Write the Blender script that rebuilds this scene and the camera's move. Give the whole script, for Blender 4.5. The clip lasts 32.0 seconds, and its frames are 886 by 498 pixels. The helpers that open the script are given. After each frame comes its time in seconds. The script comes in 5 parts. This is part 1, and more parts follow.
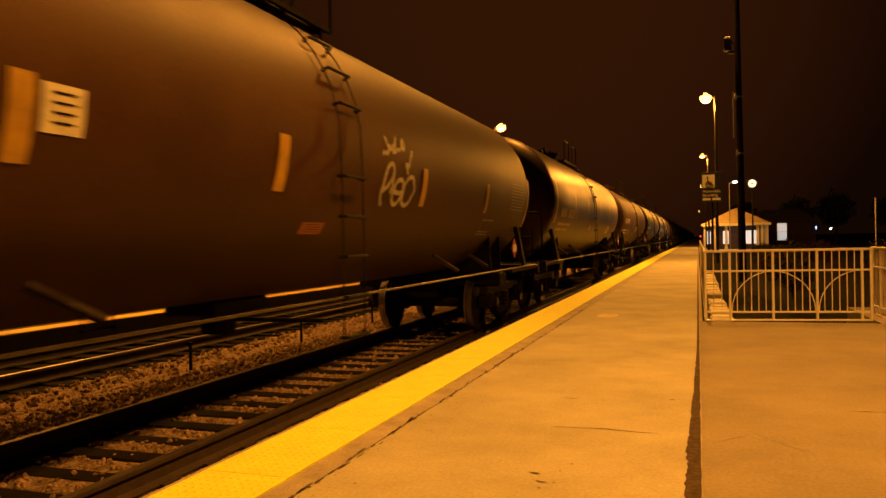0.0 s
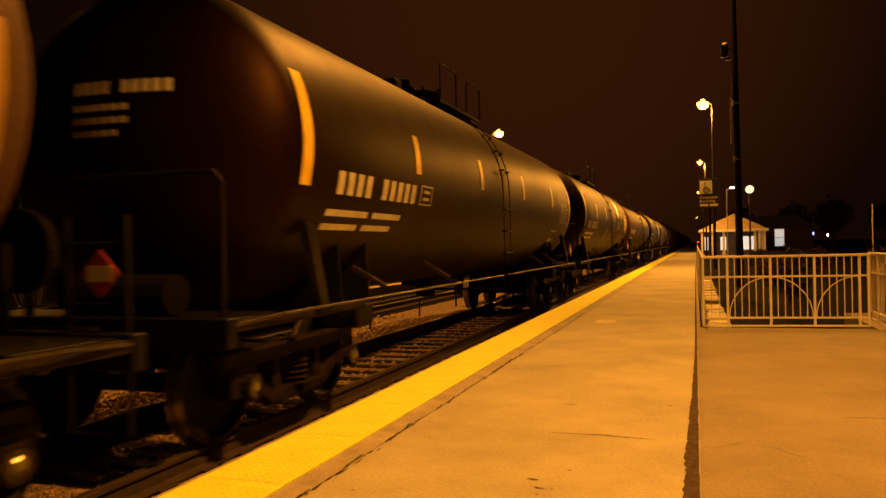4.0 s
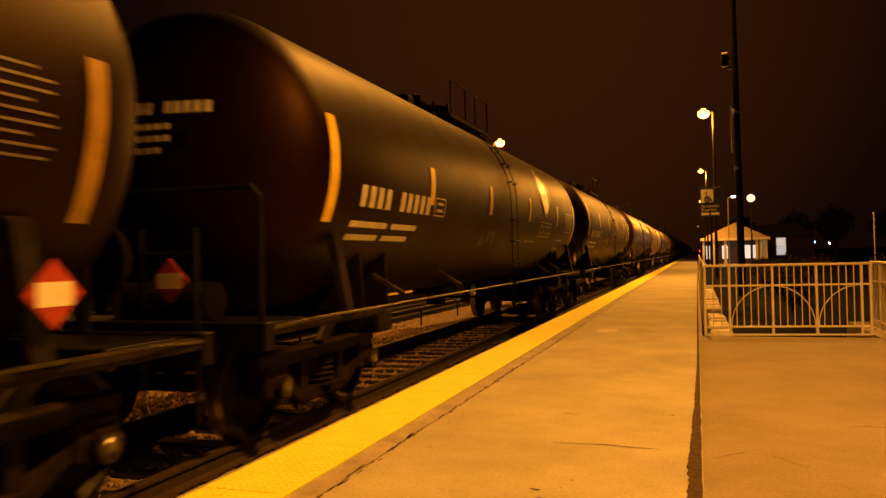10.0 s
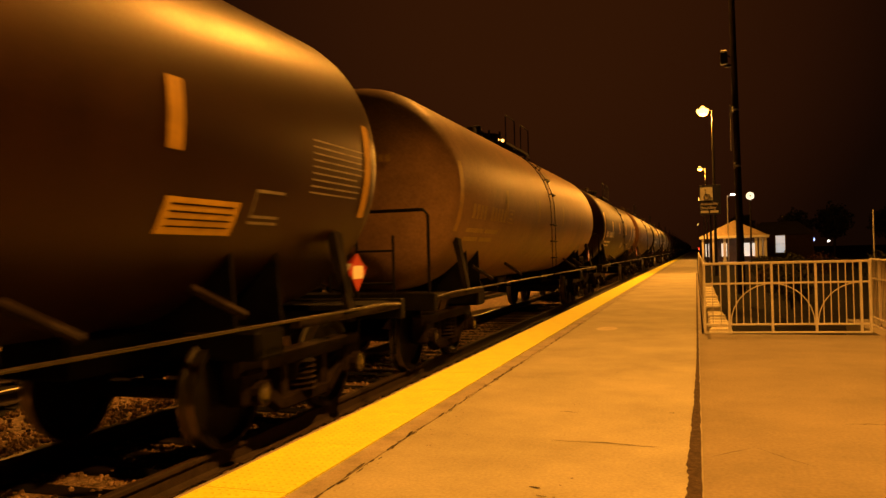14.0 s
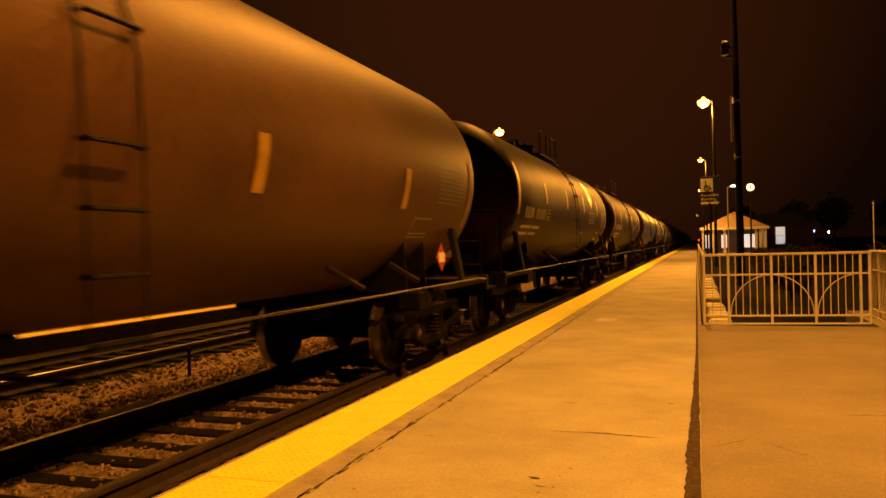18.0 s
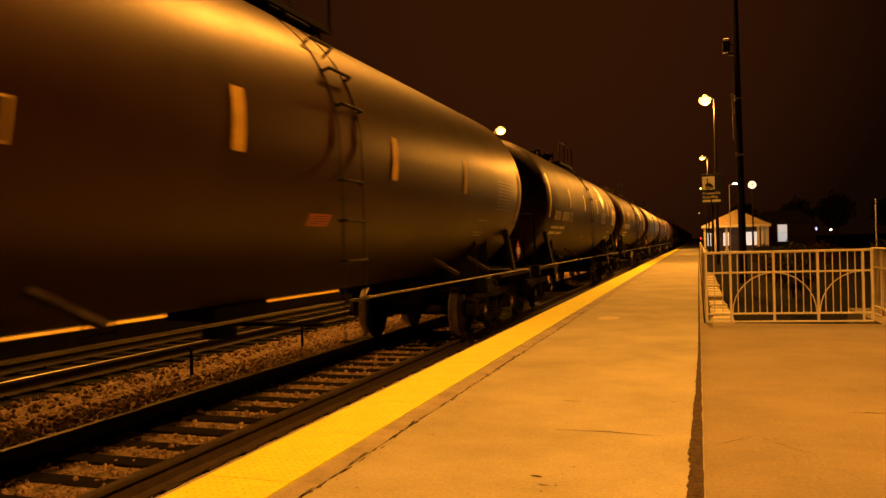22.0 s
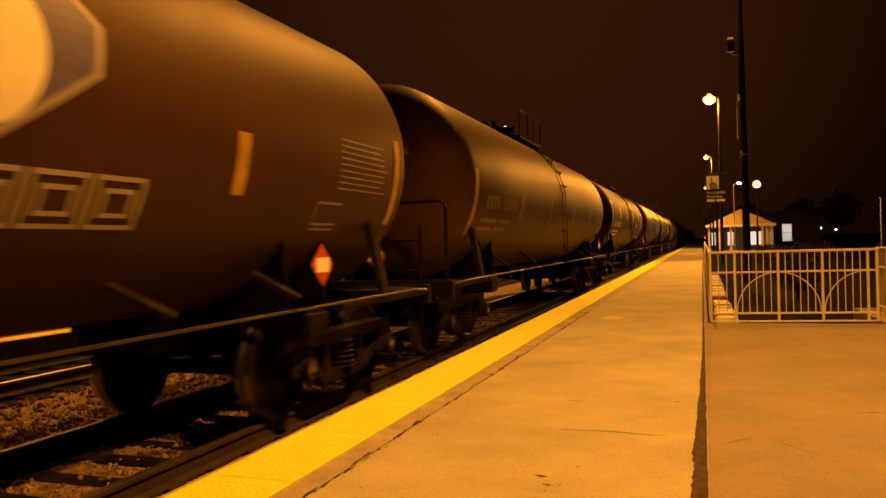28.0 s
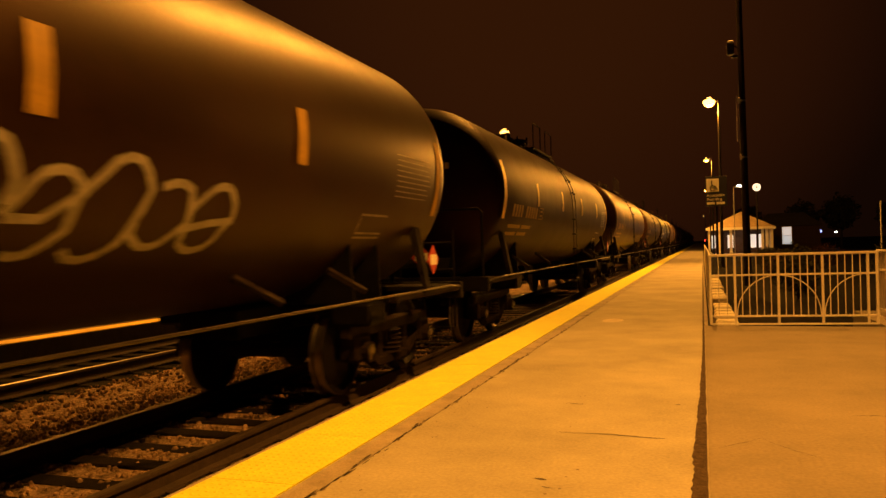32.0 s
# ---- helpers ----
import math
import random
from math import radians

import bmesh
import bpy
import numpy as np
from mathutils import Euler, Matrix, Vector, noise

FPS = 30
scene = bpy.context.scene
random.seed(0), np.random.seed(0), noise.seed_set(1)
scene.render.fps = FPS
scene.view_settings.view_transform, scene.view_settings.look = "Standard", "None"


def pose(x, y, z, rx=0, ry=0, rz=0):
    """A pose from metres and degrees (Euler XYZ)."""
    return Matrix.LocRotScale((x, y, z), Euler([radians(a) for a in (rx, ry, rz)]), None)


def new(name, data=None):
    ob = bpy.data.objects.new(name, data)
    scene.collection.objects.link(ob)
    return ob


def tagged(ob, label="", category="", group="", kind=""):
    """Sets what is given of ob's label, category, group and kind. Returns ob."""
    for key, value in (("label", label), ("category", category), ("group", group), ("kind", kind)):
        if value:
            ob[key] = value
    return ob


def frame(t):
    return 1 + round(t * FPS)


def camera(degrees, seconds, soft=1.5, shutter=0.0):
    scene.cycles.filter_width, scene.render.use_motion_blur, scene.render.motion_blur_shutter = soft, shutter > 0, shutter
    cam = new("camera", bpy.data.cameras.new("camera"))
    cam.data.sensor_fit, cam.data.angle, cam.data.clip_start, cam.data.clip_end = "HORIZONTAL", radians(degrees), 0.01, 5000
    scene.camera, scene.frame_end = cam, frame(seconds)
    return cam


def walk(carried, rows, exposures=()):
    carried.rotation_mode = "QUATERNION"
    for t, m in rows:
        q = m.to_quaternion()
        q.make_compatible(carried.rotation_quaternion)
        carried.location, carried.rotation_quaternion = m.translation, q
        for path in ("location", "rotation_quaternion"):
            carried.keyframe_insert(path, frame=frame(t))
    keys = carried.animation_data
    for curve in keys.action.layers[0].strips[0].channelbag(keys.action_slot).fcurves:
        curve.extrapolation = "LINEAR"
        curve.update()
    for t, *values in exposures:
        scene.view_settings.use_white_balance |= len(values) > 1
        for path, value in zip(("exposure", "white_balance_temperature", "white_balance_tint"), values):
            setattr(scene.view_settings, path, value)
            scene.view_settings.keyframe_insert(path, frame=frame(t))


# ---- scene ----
# ---- camera ----
TRACK_X, TRACK2_X, RAIL_Z = -4.46, -8.78, -0.20
EYE = (0.0, 0.0, 1.32)
cam = camera(61.04, 32.0, soft=1.5, shutter=0.2)
TURNS = """0 89.416 1.200 18.733; 0.5 89.514 1.352 18.722; 1 89.609 1.380 18.664; 1.5 89.756 1.331 18.641; 2 89.838 1.265 18.649; 2.5 89.821 1.231 18.639;
3 89.756 1.210 18.613; 3.5 89.765 1.199 18.594; 5.5 90.253 1.235 18.464; 6 90.259 1.342 18.522; 6.5 90.311 1.339 18.588; 7 90.419 1.323 18.624;
7.5 90.494 1.307 18.617; 8 90.444 1.241 18.626; 8.5 90.506 1.210 18.624; 9 90.609 1.225 18.646; 9.5 90.616 1.291 18.680; 10 90.571 1.306 18.678;
10.5 90.530 1.275 18.647; 11 90.471 1.245 18.651; 11.5 90.439 1.310 18.673; 12 90.419 1.387 18.667; 12.5 90.417 1.372 18.612; 13 90.384 1.338 18.591;
13.5 90.391 1.381 18.563; 14 90.453 1.434 18.635; 14.5 90.464 1.434 18.684; 16.5 90.115 1.560 18.753; 17 89.957 1.498 18.674; 17.5 89.837 1.390 18.642;
18 89.762 1.356 18.631; 18.5 89.745 1.464 18.595; 19 89.769 1.548 18.588; 19.5 89.750 1.576 18.612; 20 89.726 1.588 18.612; 20.5 89.789 1.554 18.650;
21 89.790 1.540 18.707; 21.5 89.746 1.557 18.744; 22 89.682 1.572 18.762; 22.5 89.631 1.588 18.782; 23 89.653 1.577 18.775; 23.5 89.647 1.522 18.793;
24 89.651 1.475 18.782; 24.5 89.721 1.478 18.790; 25 89.782 1.522 18.791; 25.5 89.918 1.549 18.785; 27.5 89.465 1.433 18.917; 28 89.661 1.582 19.051;
28.5 89.694 1.611 19.070; 29 89.691 1.615 19.084; 29.5 89.701 1.542 19.106; 30 89.708 1.489 19.130; 30.5 89.731 1.490 19.106; 31 89.744 1.544 19.083;
31.5 89.805 1.581 19.067; 32 89.869 1.559 19.051"""
path_rows = []
for item in TURNS.split(";"):
    t, rx, ry, rz = (float(v) for v in item.split())
    path_rows.append((t, pose(*EYE, rx, ry, rz)))
walk(cam, path_rows, exposures=((0.0, 0.0), (32.0, 0.0)))

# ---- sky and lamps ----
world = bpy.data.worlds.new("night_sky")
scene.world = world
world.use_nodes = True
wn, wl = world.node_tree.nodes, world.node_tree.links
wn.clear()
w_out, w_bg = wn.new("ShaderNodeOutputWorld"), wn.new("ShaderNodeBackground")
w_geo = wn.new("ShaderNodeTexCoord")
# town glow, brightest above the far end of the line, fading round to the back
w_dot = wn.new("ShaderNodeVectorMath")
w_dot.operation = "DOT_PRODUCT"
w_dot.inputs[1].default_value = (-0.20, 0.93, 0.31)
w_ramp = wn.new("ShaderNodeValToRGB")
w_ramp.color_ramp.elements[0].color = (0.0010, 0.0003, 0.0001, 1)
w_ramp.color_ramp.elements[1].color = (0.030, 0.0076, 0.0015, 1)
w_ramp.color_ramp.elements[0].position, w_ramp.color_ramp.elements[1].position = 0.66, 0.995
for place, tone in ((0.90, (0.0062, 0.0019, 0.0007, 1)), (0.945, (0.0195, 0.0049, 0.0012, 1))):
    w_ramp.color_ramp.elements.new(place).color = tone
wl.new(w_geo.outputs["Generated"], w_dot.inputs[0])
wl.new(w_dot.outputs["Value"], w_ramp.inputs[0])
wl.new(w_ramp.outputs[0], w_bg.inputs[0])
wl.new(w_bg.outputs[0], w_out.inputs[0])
SODIUM = (1.0, 0.368, 0.039)


def lamp_light(x, y, z, watts, colour=SODIUM, size=0.14, cone=0.0):
    """A lamp's light; cone: the opening angle of a full-cutoff head that shines down only."""
    data = bpy.data.lights.new("lamp_light", "SPOT" if cone else "POINT")
    data.energy, data.color, data.shadow_soft_size = watts, colour, size
    if cone:
        data.spot_size, data.spot_blend = radians(cone), 0.45
    ob = new("lamp_light", data)
    ob.location = (x, y, z)
    return ob


# platform lamps: pole x, y, lens height
NEAR_LAMPS = ((2.40, 4.6, 7.95), (0.88, 38.0, 7.95), (0.88, 66.0, 7.95), (0.88, 88.0, 6.75))
for x, y, z in NEAR_LAMPS:
    lamp_light(x - 0.39, y, z - 0.45, 4250 if y < 10 else 4000, cone=119 if y < 10 else 0)
# unseen floodlight, added to light the platform and the tank tops
FLOOD_ADDED = (-0.95, 27.7, 21.6)
lamp_light(*FLOOD_ADDED, 29000)
FAR_LAMPS = ((-13.5, 11.5), (-11.2, 44.2))
for x, y in FAR_LAMPS:
    lamp_light(x, y, 7.45, 4600 if y < 20 else 6000, cone=124 if y < 20 else 0)


# ---- materials ----
def material(name, base, rough=0.6, metal=0.0, scale=3.0, vary=0.25, dark=None, fine=60.0, bump=0.15, spread=0.02, coat=0.0, detail=6.0, spec=0.5, tint=(1.0, 1.0, 1.0)):
    """Base colour with broad stains and fine grain, and a fine relief."""
    m = bpy.data.materials.new(name)
    m.use_nodes = True
    n, l = m.node_tree.nodes, m.node_tree.links
    bsdf = n["Principled BSDF"]
    tex = n.new("ShaderNodeTexCoord")
    big, small = n.new("ShaderNodeTexNoise"), n.new("ShaderNodeTexNoise")
    big.inputs["Scale"].default_value, big.inputs["Detail"].default_value = scale, detail
    big.inputs["Roughness"].default_value = 0.65
    small.inputs["Scale"].default_value, small.inputs["Detail"].default_value = fine, 3.0
    for t in (big, small):
        l.new(tex.outputs["Object"], t.inputs["Vector"])
    ramp = n.new("ShaderNodeValToRGB")
    dark = dark or tuple(c * (1 - vary) for c in base)
    light = tuple(min(1.0, c * (1 + vary * 0.6)) for c in base)
    ramp.color_ramp.elements[0].position, ramp.color_ramp.elements[0].color = 0.33, (*dark, 1)
    ramp.color_ramp.elements[1].position, ramp.color_ramp.elements[1].color = 0.66, (*light, 1)
    l.new(big.outputs["Fac"], ramp.inputs["Fac"])
    mix = n.new("ShaderNodeMix")
    mix.data_type, mix.blend_type = "RGBA", "MULTIPLY"
    mix.inputs["Factor"].default_value = min(1.0, vary * 1.6)
    l.new(ramp.outputs["Color"], mix.inputs["A"])
    gray = n.new("ShaderNodeMapRange")
    gray.inputs["From Min"].default_value, gray.inputs["From Max"].default_value = 0.3, 0.7
    gray.inputs["To Min"].default_value, gray.inputs["To Max"].default_value = 0.55, 1.15
    l.new(small.outputs["Fac"], gray.inputs["Value"])
    l.new(gray.outputs["Result"], mix.inputs["B"])
    l.new(mix.outputs["Result"], bsdf.inputs["Base Color"])
    rr = n.new("ShaderNodeMapRange")
    rr.inputs["To Min"].default_value, rr.inputs["To Max"].default_value = max(0.03, rough - 0.1), min(1.0, rough + 0.12)
    l.new(big.outputs["Fac"], rr.inputs["Value"])
    l.new(rr.outputs["Result"], bsdf.inputs["Roughness"])
    bsdf.inputs["Metallic"].default_value = metal
    bsdf.inputs["Coat Weight"].default_value = coat
    bsdf.inputs["Specular IOR Level"].default_value = spec
    bsdf.inputs["Specular Tint"].default_value = (*tint, 1)
    if bump:
        b = n.new("ShaderNodeBump")
        b.inputs["Strength"].default_value, b.inputs["Distance"].default_value = bump, spread
        l.new(small.outputs["Fac"], b.inputs["Height"])
        l.new(b.outputs["Normal"], bsdf.inputs["Normal"])
    return m


def glowing(name, colour, strength):
    m = bpy.data.materials.new(name)
    m.use_nodes = True
    n = m.node_tree.nodes
    b = n["Principled BSDF"]
    b.inputs["Base Color"].default_value = (*colour, 1)
    b.inputs["Emission Color"].default_value = (*colour, 1)
    b.inputs["Emission Strength"].default_value = strength
    return m


CONCRETE = material("worn_concrete", (0.410, 0.385, 0.310), 0.85, scale=0.9, detail=10.0, vary=0.23, fine=45, bump=0.12, spread=0.01)
CONCRETE_OLD = material("older_concrete", (0.265, 0.225, 0.175), 0.88, scale=0.9, detail=10.0, vary=0.23, fine=40, bump=0.12, spread=0.01)
PATCH = material("repair_mortar", (0.62, 0.56, 0.46), 0.9, scale=6, vary=0.2)
CONCRETE_EDGE = material("edge_concrete", (0.3696, 0.3267, 0.275), 0.85, scale=3.0, vary=0.3, fine=70, bump=0.2)
TAR = material("joint_tar", (0.088, 0.062, 0.046), 0.8, scale=20, vary=0.5, fine=120, bump=0.5, spec=0.06)
CRACK = material("crack_dirt", (0.12, 0.10, 0.08), 0.95, scale=9, vary=0.5, spec=0.06)
SPALL = material("spalled_concrete", (0.33, 0.28, 0.225), 0.95, scale=9, vary=0.5, spec=0.06)
TACTILE = material("yellow_tactile", (0.85, 0.85, 0.04375), 0.62, scale=1.7, vary=0.13, fine=35, bump=0.05)
TACTILE_OLD = material("worn_yellow_edge", (0.62, 0.43, 0.06), 0.7, scale=1.2, vary=0.4, fine=35, bump=0.1)
BALLAST = material("ballast_stone", (0.33, 0.24, 0.17), 0.95, scale=14, vary=0.75, fine=40, bump=1.0, spread=0.05, spec=0.06)
# near-black ballast: the far track's shade put into the stone colour
BALLAST_SHADED = material("shaded_ballast", (0.012, 0.010, 0.0085), 0.95, scale=14, vary=0.6, fine=40, bump=0.8, spread=0.04, spec=0.06)
STONE = material("crushed_stone", (0.38, 0.268, 0.185), 0.95, scale=13, vary=0.8, fine=50, bump=0.3, spec=0.06)
# tie wood of the far track, with its shade in the colour
TIE_SHADED = material("shaded_tie_wood", (0.011, 0.0088, 0.007), 0.9, scale=6, vary=0.45, fine=60, bump=0.4, spec=0.06)
TIE = material("creosoted_wood", (0.014, 0.0102, 0.0078), 0.9, scale=6, vary=0.45, fine=60, bump=0.4, spec=0.06)
RAIL = material("rusty_rail", (0.05, 0.033, 0.024), 0.75, scale=10, vary=0.4, fine=80)
# rail head under the train, its shade painted in as a darker metal
RAIL_TOP_SHADED = material("shaded_rail_head", (0.10, 0.075, 0.06), 0.55, metal=0.6, scale=12, vary=0.3, bump=0.0)
RAIL_TOP = material("worn_rail_head", (0.62, 0.58, 0.54), 0.40, metal=1.0, scale=12, vary=0.15, bump=0.0)
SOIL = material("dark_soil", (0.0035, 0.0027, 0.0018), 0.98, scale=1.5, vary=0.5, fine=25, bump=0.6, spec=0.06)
STEEL = material("black_underframe", (0.00585, 0.00495, 0.0045), 0.62, scale=5, vary=0.5, fine=50, spec=0.1)
GRIME = material("rusty_truck_steel", (0.020, 0.0132, 0.0096), 0.82, scale=5, vary=0.5, fine=40, bump=0.25, spec=0.1)
HANDRAIL = material("worn_handrail_steel", (0.036, 0.026, 0.02), 0.38, metal=0.5, scale=9, vary=0.4)
BEARING_STEEL = material("greasy_bearing_steel", (0.30, 0.27, 0.24), 0.3, metal=1.0, scale=12, vary=0.3)
POST_PAINT = material("dusty_post_paint", (0.015, 0.0115, 0.009), 0.8, scale=5, vary=0.4, fine=40, spec=0.1)
WHEEL = material("worn_wheel_steel", (0.014, 0.0108, 0.0084), 0.55, metal=0.6, scale=8, vary=0.4)
TREAD = material("bright_wheel_tread", (0.55, 0.52, 0.48), 0.3, metal=1.0, scale=12, vary=0.1, bump=0.0)
TANK_BLACK = material("black_tank_paint", (0.0064, 0.0019, 0.0007), 0.5, spec=0.145, scale=1.1, vary=0.35, fine=30, bump=0.03, tint=(1.0, 0.5, 0.25))
TANK_GLOSS = material("glossy_black_tank_paint", (0.0125, 0.0052, 0.0024), 0.4, spec=0.24, scale=0.9, vary=0.35, fine=30, bump=0.02, tint=(1.0, 0.5, 0.25))
TANK_MATTE = material("sooty_tank_paint", (0.040, 0.0195, 0.0102), 0.54, spec=0.16, scale=0.8, vary=0.3, fine=30, bump=0.04, tint=(1.0, 0.5, 0.25))
TANK_GREY = material("pale_grey_tank_paint", (0.078, 0.040, 0.021), 0.5, spec=0.2, scale=0.9, vary=0.3, fine=30, bump=0.03, tint=(1.0, 0.5, 0.25))
TANK_PALE = material("cream_tank_paint", (0.26, 0.165, 0.105), 0.5, spec=0.2, scale=0.9, vary=0.3, fine=30, bump=0.03, tint=(1.0, 0.5, 0.25))
STRIPE = material("yellow_reflective_tape", (0.74, 0.52, 0.03), 0.4, scale=6, vary=0.2, bump=0.0)
STRIPE_DULL = material("faded_reflective_tape", (0.323, 0.194, 0.0194), 0.55, scale=6, vary=0.3, bump=0.0)
MARK_WHITE = material("white_stencil_paint", (0.56, 0.53, 0.49), 0.55, scale=8, vary=0.25, bump=0.0)
MARK_FAINT = material("faded_stencil_paint", (0.20, 0.175, 0.15), 0.6, scale=8, vary=0.4, bump=0.0)
MARK_YELLOW = material("yellow_stencil_paint", (0.355, 0.232, 0.0323), 0.55, scale=8, vary=0.25, bump=0.0)
LOGO_WHITE = material("logo_white", (0.74, 0.71, 0.66), 0.3, scale=6, vary=0.08, bump=0.0)
LOGO_PALE = material("logo_pale", (0.30, 0.27, 0.32), 0.5, scale=6, vary=0.15, bump=0.0)
LABEL_YELLOW = material("yellow_label", (0.46, 0.29, 0.022), 0.5, scale=6, vary=0.2, bump=0.0)
LABEL_RED = material("faded_red_label", (0.271, 0.0774, 0.0452), 0.55, scale=6, vary=0.3, bump=0.0)
LOGO_BLUE = material("logo_blue", (0.085, 0.07, 0.22), 0.5, scale=6, vary=0.2, bump=0.0)
SPRAY = material("white_spray_paint", (0.284, 0.265, 0.245), 0.6, scale=7, vary=0.35, bump=0.0)
SPRAY_DULL = material("faded_spray_paint", (0.142, 0.11, 0.0774), 0.65, scale=4, vary=0.5, bump=0.0)
PLAC_RED = material("placard_red", (0.42, 0.055, 0.04), 0.35, scale=9, vary=0.1, bump=0.0)
PLAC_WHITE = material("placard_white", (0.85, 0.82, 0.78), 0.35, scale=9, vary=0.05, bump=0.0)
FENCE_PAINT = material("cream_fence_paint", (0.86, 0.81, 0.76), 0.45, scale=5, vary=0.15, fine=60, bump=0.05)
POLE_DARK = material("dark_bronze_pole", (0.009, 0.0072, 0.00585), 0.5, metal=0.0, scale=4, vary=0.3, spec=0.12)
POLE_WOOD = material("weathered_pole", (0.022, 0.016, 0.012), 0.85, scale=3, vary=0.4, fine=40, bump=0.3, spec=0.06)
POLE_GREY = material("galvanised_pole", (0.38, 0.37, 0.35), 0.5, metal=0.5, scale=4, vary=0.2)
SIGN_BLUE = material("navy_sign_panel", (0.008, 0.011, 0.045), 0.6, scale=4, vary=0.1, bump=0.0)
SIGN_WHITE = material("sign_white", (0.84, 0.83, 0.80), 0.5, scale=5, vary=0.05, bump=0.0)
ROOF = material("pale_shingle", (0.271, 0.213, 0.142), 0.85, scale=2, vary=0.2, fine=14, bump=0.3)
ROOF_DARK = material("dark_shingle", (0.027, 0.0234, 0.0203), 0.9, scale=2, vary=0.3, fine=14, bump=0.3, spec=0.06)
TRIM_WHITE = material("white_trim", (0.477, 0.465, 0.439), 0.6, scale=4, vary=0.08)
BRICK = material("brown_brick_wall", (0.0765, 0.045, 0.0315), 0.9, scale=3, vary=0.3, fine=18, bump=0.3, spec=0.06)
# BRICK darkened in colour so the house wall looks unlit
BRICK_UNLIT = material("unlit_brick_wall", (0.020, 0.012, 0.009), 0.9, scale=3, vary=0.3, fine=18, bump=0.3, spec=0.06)
LIMESTONE = material("pale_limestone", (0.86, 0.80, 0.66), 0.85, scale=4, vary=0.25, fine=40, bump=0.3)
LEAF = material("dark_foliage", (0.018, 0.0189, 0.0072), 0.7, scale=6, vary=0.5, spec=0.06)
LEAF_RED = material("reddish_foliage", (0.027, 0.0113, 0.0063), 0.7, scale=6, vary=0.5, spec=0.06)
BARK = material("bark", (0.0315, 0.0225, 0.0158), 0.95, scale=8, vary=0.4, bump=0.4, spec=0.06)
LAMP_GLOW = glowing("sodium_lens", (1.0, 0.52, 0.085), 8.0)
LAMP_WHITE = glowing("white_lens", (1.0, 0.93, 0.80), 14.0)
CLOCK_GLOW = glowing("lit_clock_dial", (0.80, 0.84, 0.72), 1.0)
WINDOW_GLOW = glowing("lit_window", (0.70, 0.78, 0.80), 0.55)
HALL_GLOW = glowing("lit_hall", (0.75, 0.72, 0.66), 0.7)
BLUE_GLOW = glowing("blue_lens", (0.30, 0.34, 1.0), 6.0)
RED_GLOW = glowing("red_lens", (1.0, 0.05, 0.02), 3.0)


# ---- mesh helpers ----
def finish(name, bm, mat, smooth=False):
    me = bpy.data.meshes.new(name)
    bm.to_mesh(me)
    bm.free()
    for m in (mat if isinstance(mat, (tuple, list)) else (mat,)):
        me.materials.append(m)
    if smooth:
        for p in me.polygons:
            p.use_smooth = True
    return me


def part(name, mesh, parent, at=(0, 0, 0), label="", turn=(0, 0, 0)):
    ob = new(name, mesh)
    ob.parent = parent
    ob.location = at
    if any(turn):
        ob.rotation_euler = [radians(a) for a in turn]
    return tagged(ob, label)


def box(bm, x0, x1, y0, y1, z0, z1, bevel=0.0):
    made = bmesh.ops.create_cube(bm, size=1.0, matrix=Matrix.Translation(((x0 + x1) / 2, (y0 + y1) / 2, (z0 + z1) / 2)) @ Matrix.Diagonal((x1 - x0, y1 - y0, z1 - z0, 1)))
    if bevel:
        edges = list({e for v in made["verts"] for e in v.link_edges})
        bmesh.ops.bevel(bm, geom=edges, offset=bevel, segments=1, affect="EDGES")
    return bm


def rod(bm, a, b, r, n=8, r2=None):
    a, b = Vector(a), Vector(b)
    d = b - a
    m = Matrix.Translation((a + b) / 2) @ d.to_track_quat("Z", "Y").to_matrix().to_4x4()
    bmesh.ops.create_cone(bm, cap_ends=True, segments=n, radius1=r, radius2=r if r2 is None else r2, depth=d.length, matrix=m)
    return bm


def pipe(bm, points, r, n=8):
    """One connected tube swept through the points."""
    pts = [Vector(p) for p in points]
    rings = []
    side = None
    for i, p in enumerate(pts):
        d = (pts[min(i + 1, len(pts) - 1)] - pts[max(i - 1, 0)]).normalized()
        side = d.orthogonal().normalized() if side is None else (side - d * side.dot(d)).normalized()
        up = d.cross(side)
        rings.append([bm.verts.new(p + (side * math.cos(2 * math.pi * k / n) + up * math.sin(2 * math.pi * k / n)) * r) for k in range(n)])
    for a, b_ in zip(rings, rings[1:]):
        for k in range(n):
            bm.faces.new((a[k], a[(k + 1) % n], b_[(k + 1) % n], b_[k]))
    bm.faces.new(rings[0][::-1])
    bm.faces.new(rings[-1])
    return bm


def lathe(bm, profile, n=48, axis="Y"):
    """Turns (radius, along) pairs round the axis."""
    rings = []
    for rad, u in profile:
        ring = []
        for i in range(n):
            a = 2 * math.pi * i / n
            c, s = rad * math.cos(a), rad * math.sin(a)
            ring.append(bm.verts.new({"Y": (c, u, s), "X": (u, c, s), "Z": (c, s, u)}[axis]))
        rings.append(ring)
    for p, q in zip(rings, rings[1:]):
        for i in range(n):
            bm.faces.new((p[i], p[(i + 1) % n], q[(i + 1) % n], q[i]))
    bm.faces.new(rings[0][::-1])
    bm.faces.new(rings[-1])
    bmesh.ops.recalc_face_normals(bm, faces=bm.faces)
    return bm


def simple(name, mat, fill, smooth=False):
    bm = bmesh.new()
    fill(bm)
    return finish(name, bm, mat, smooth)


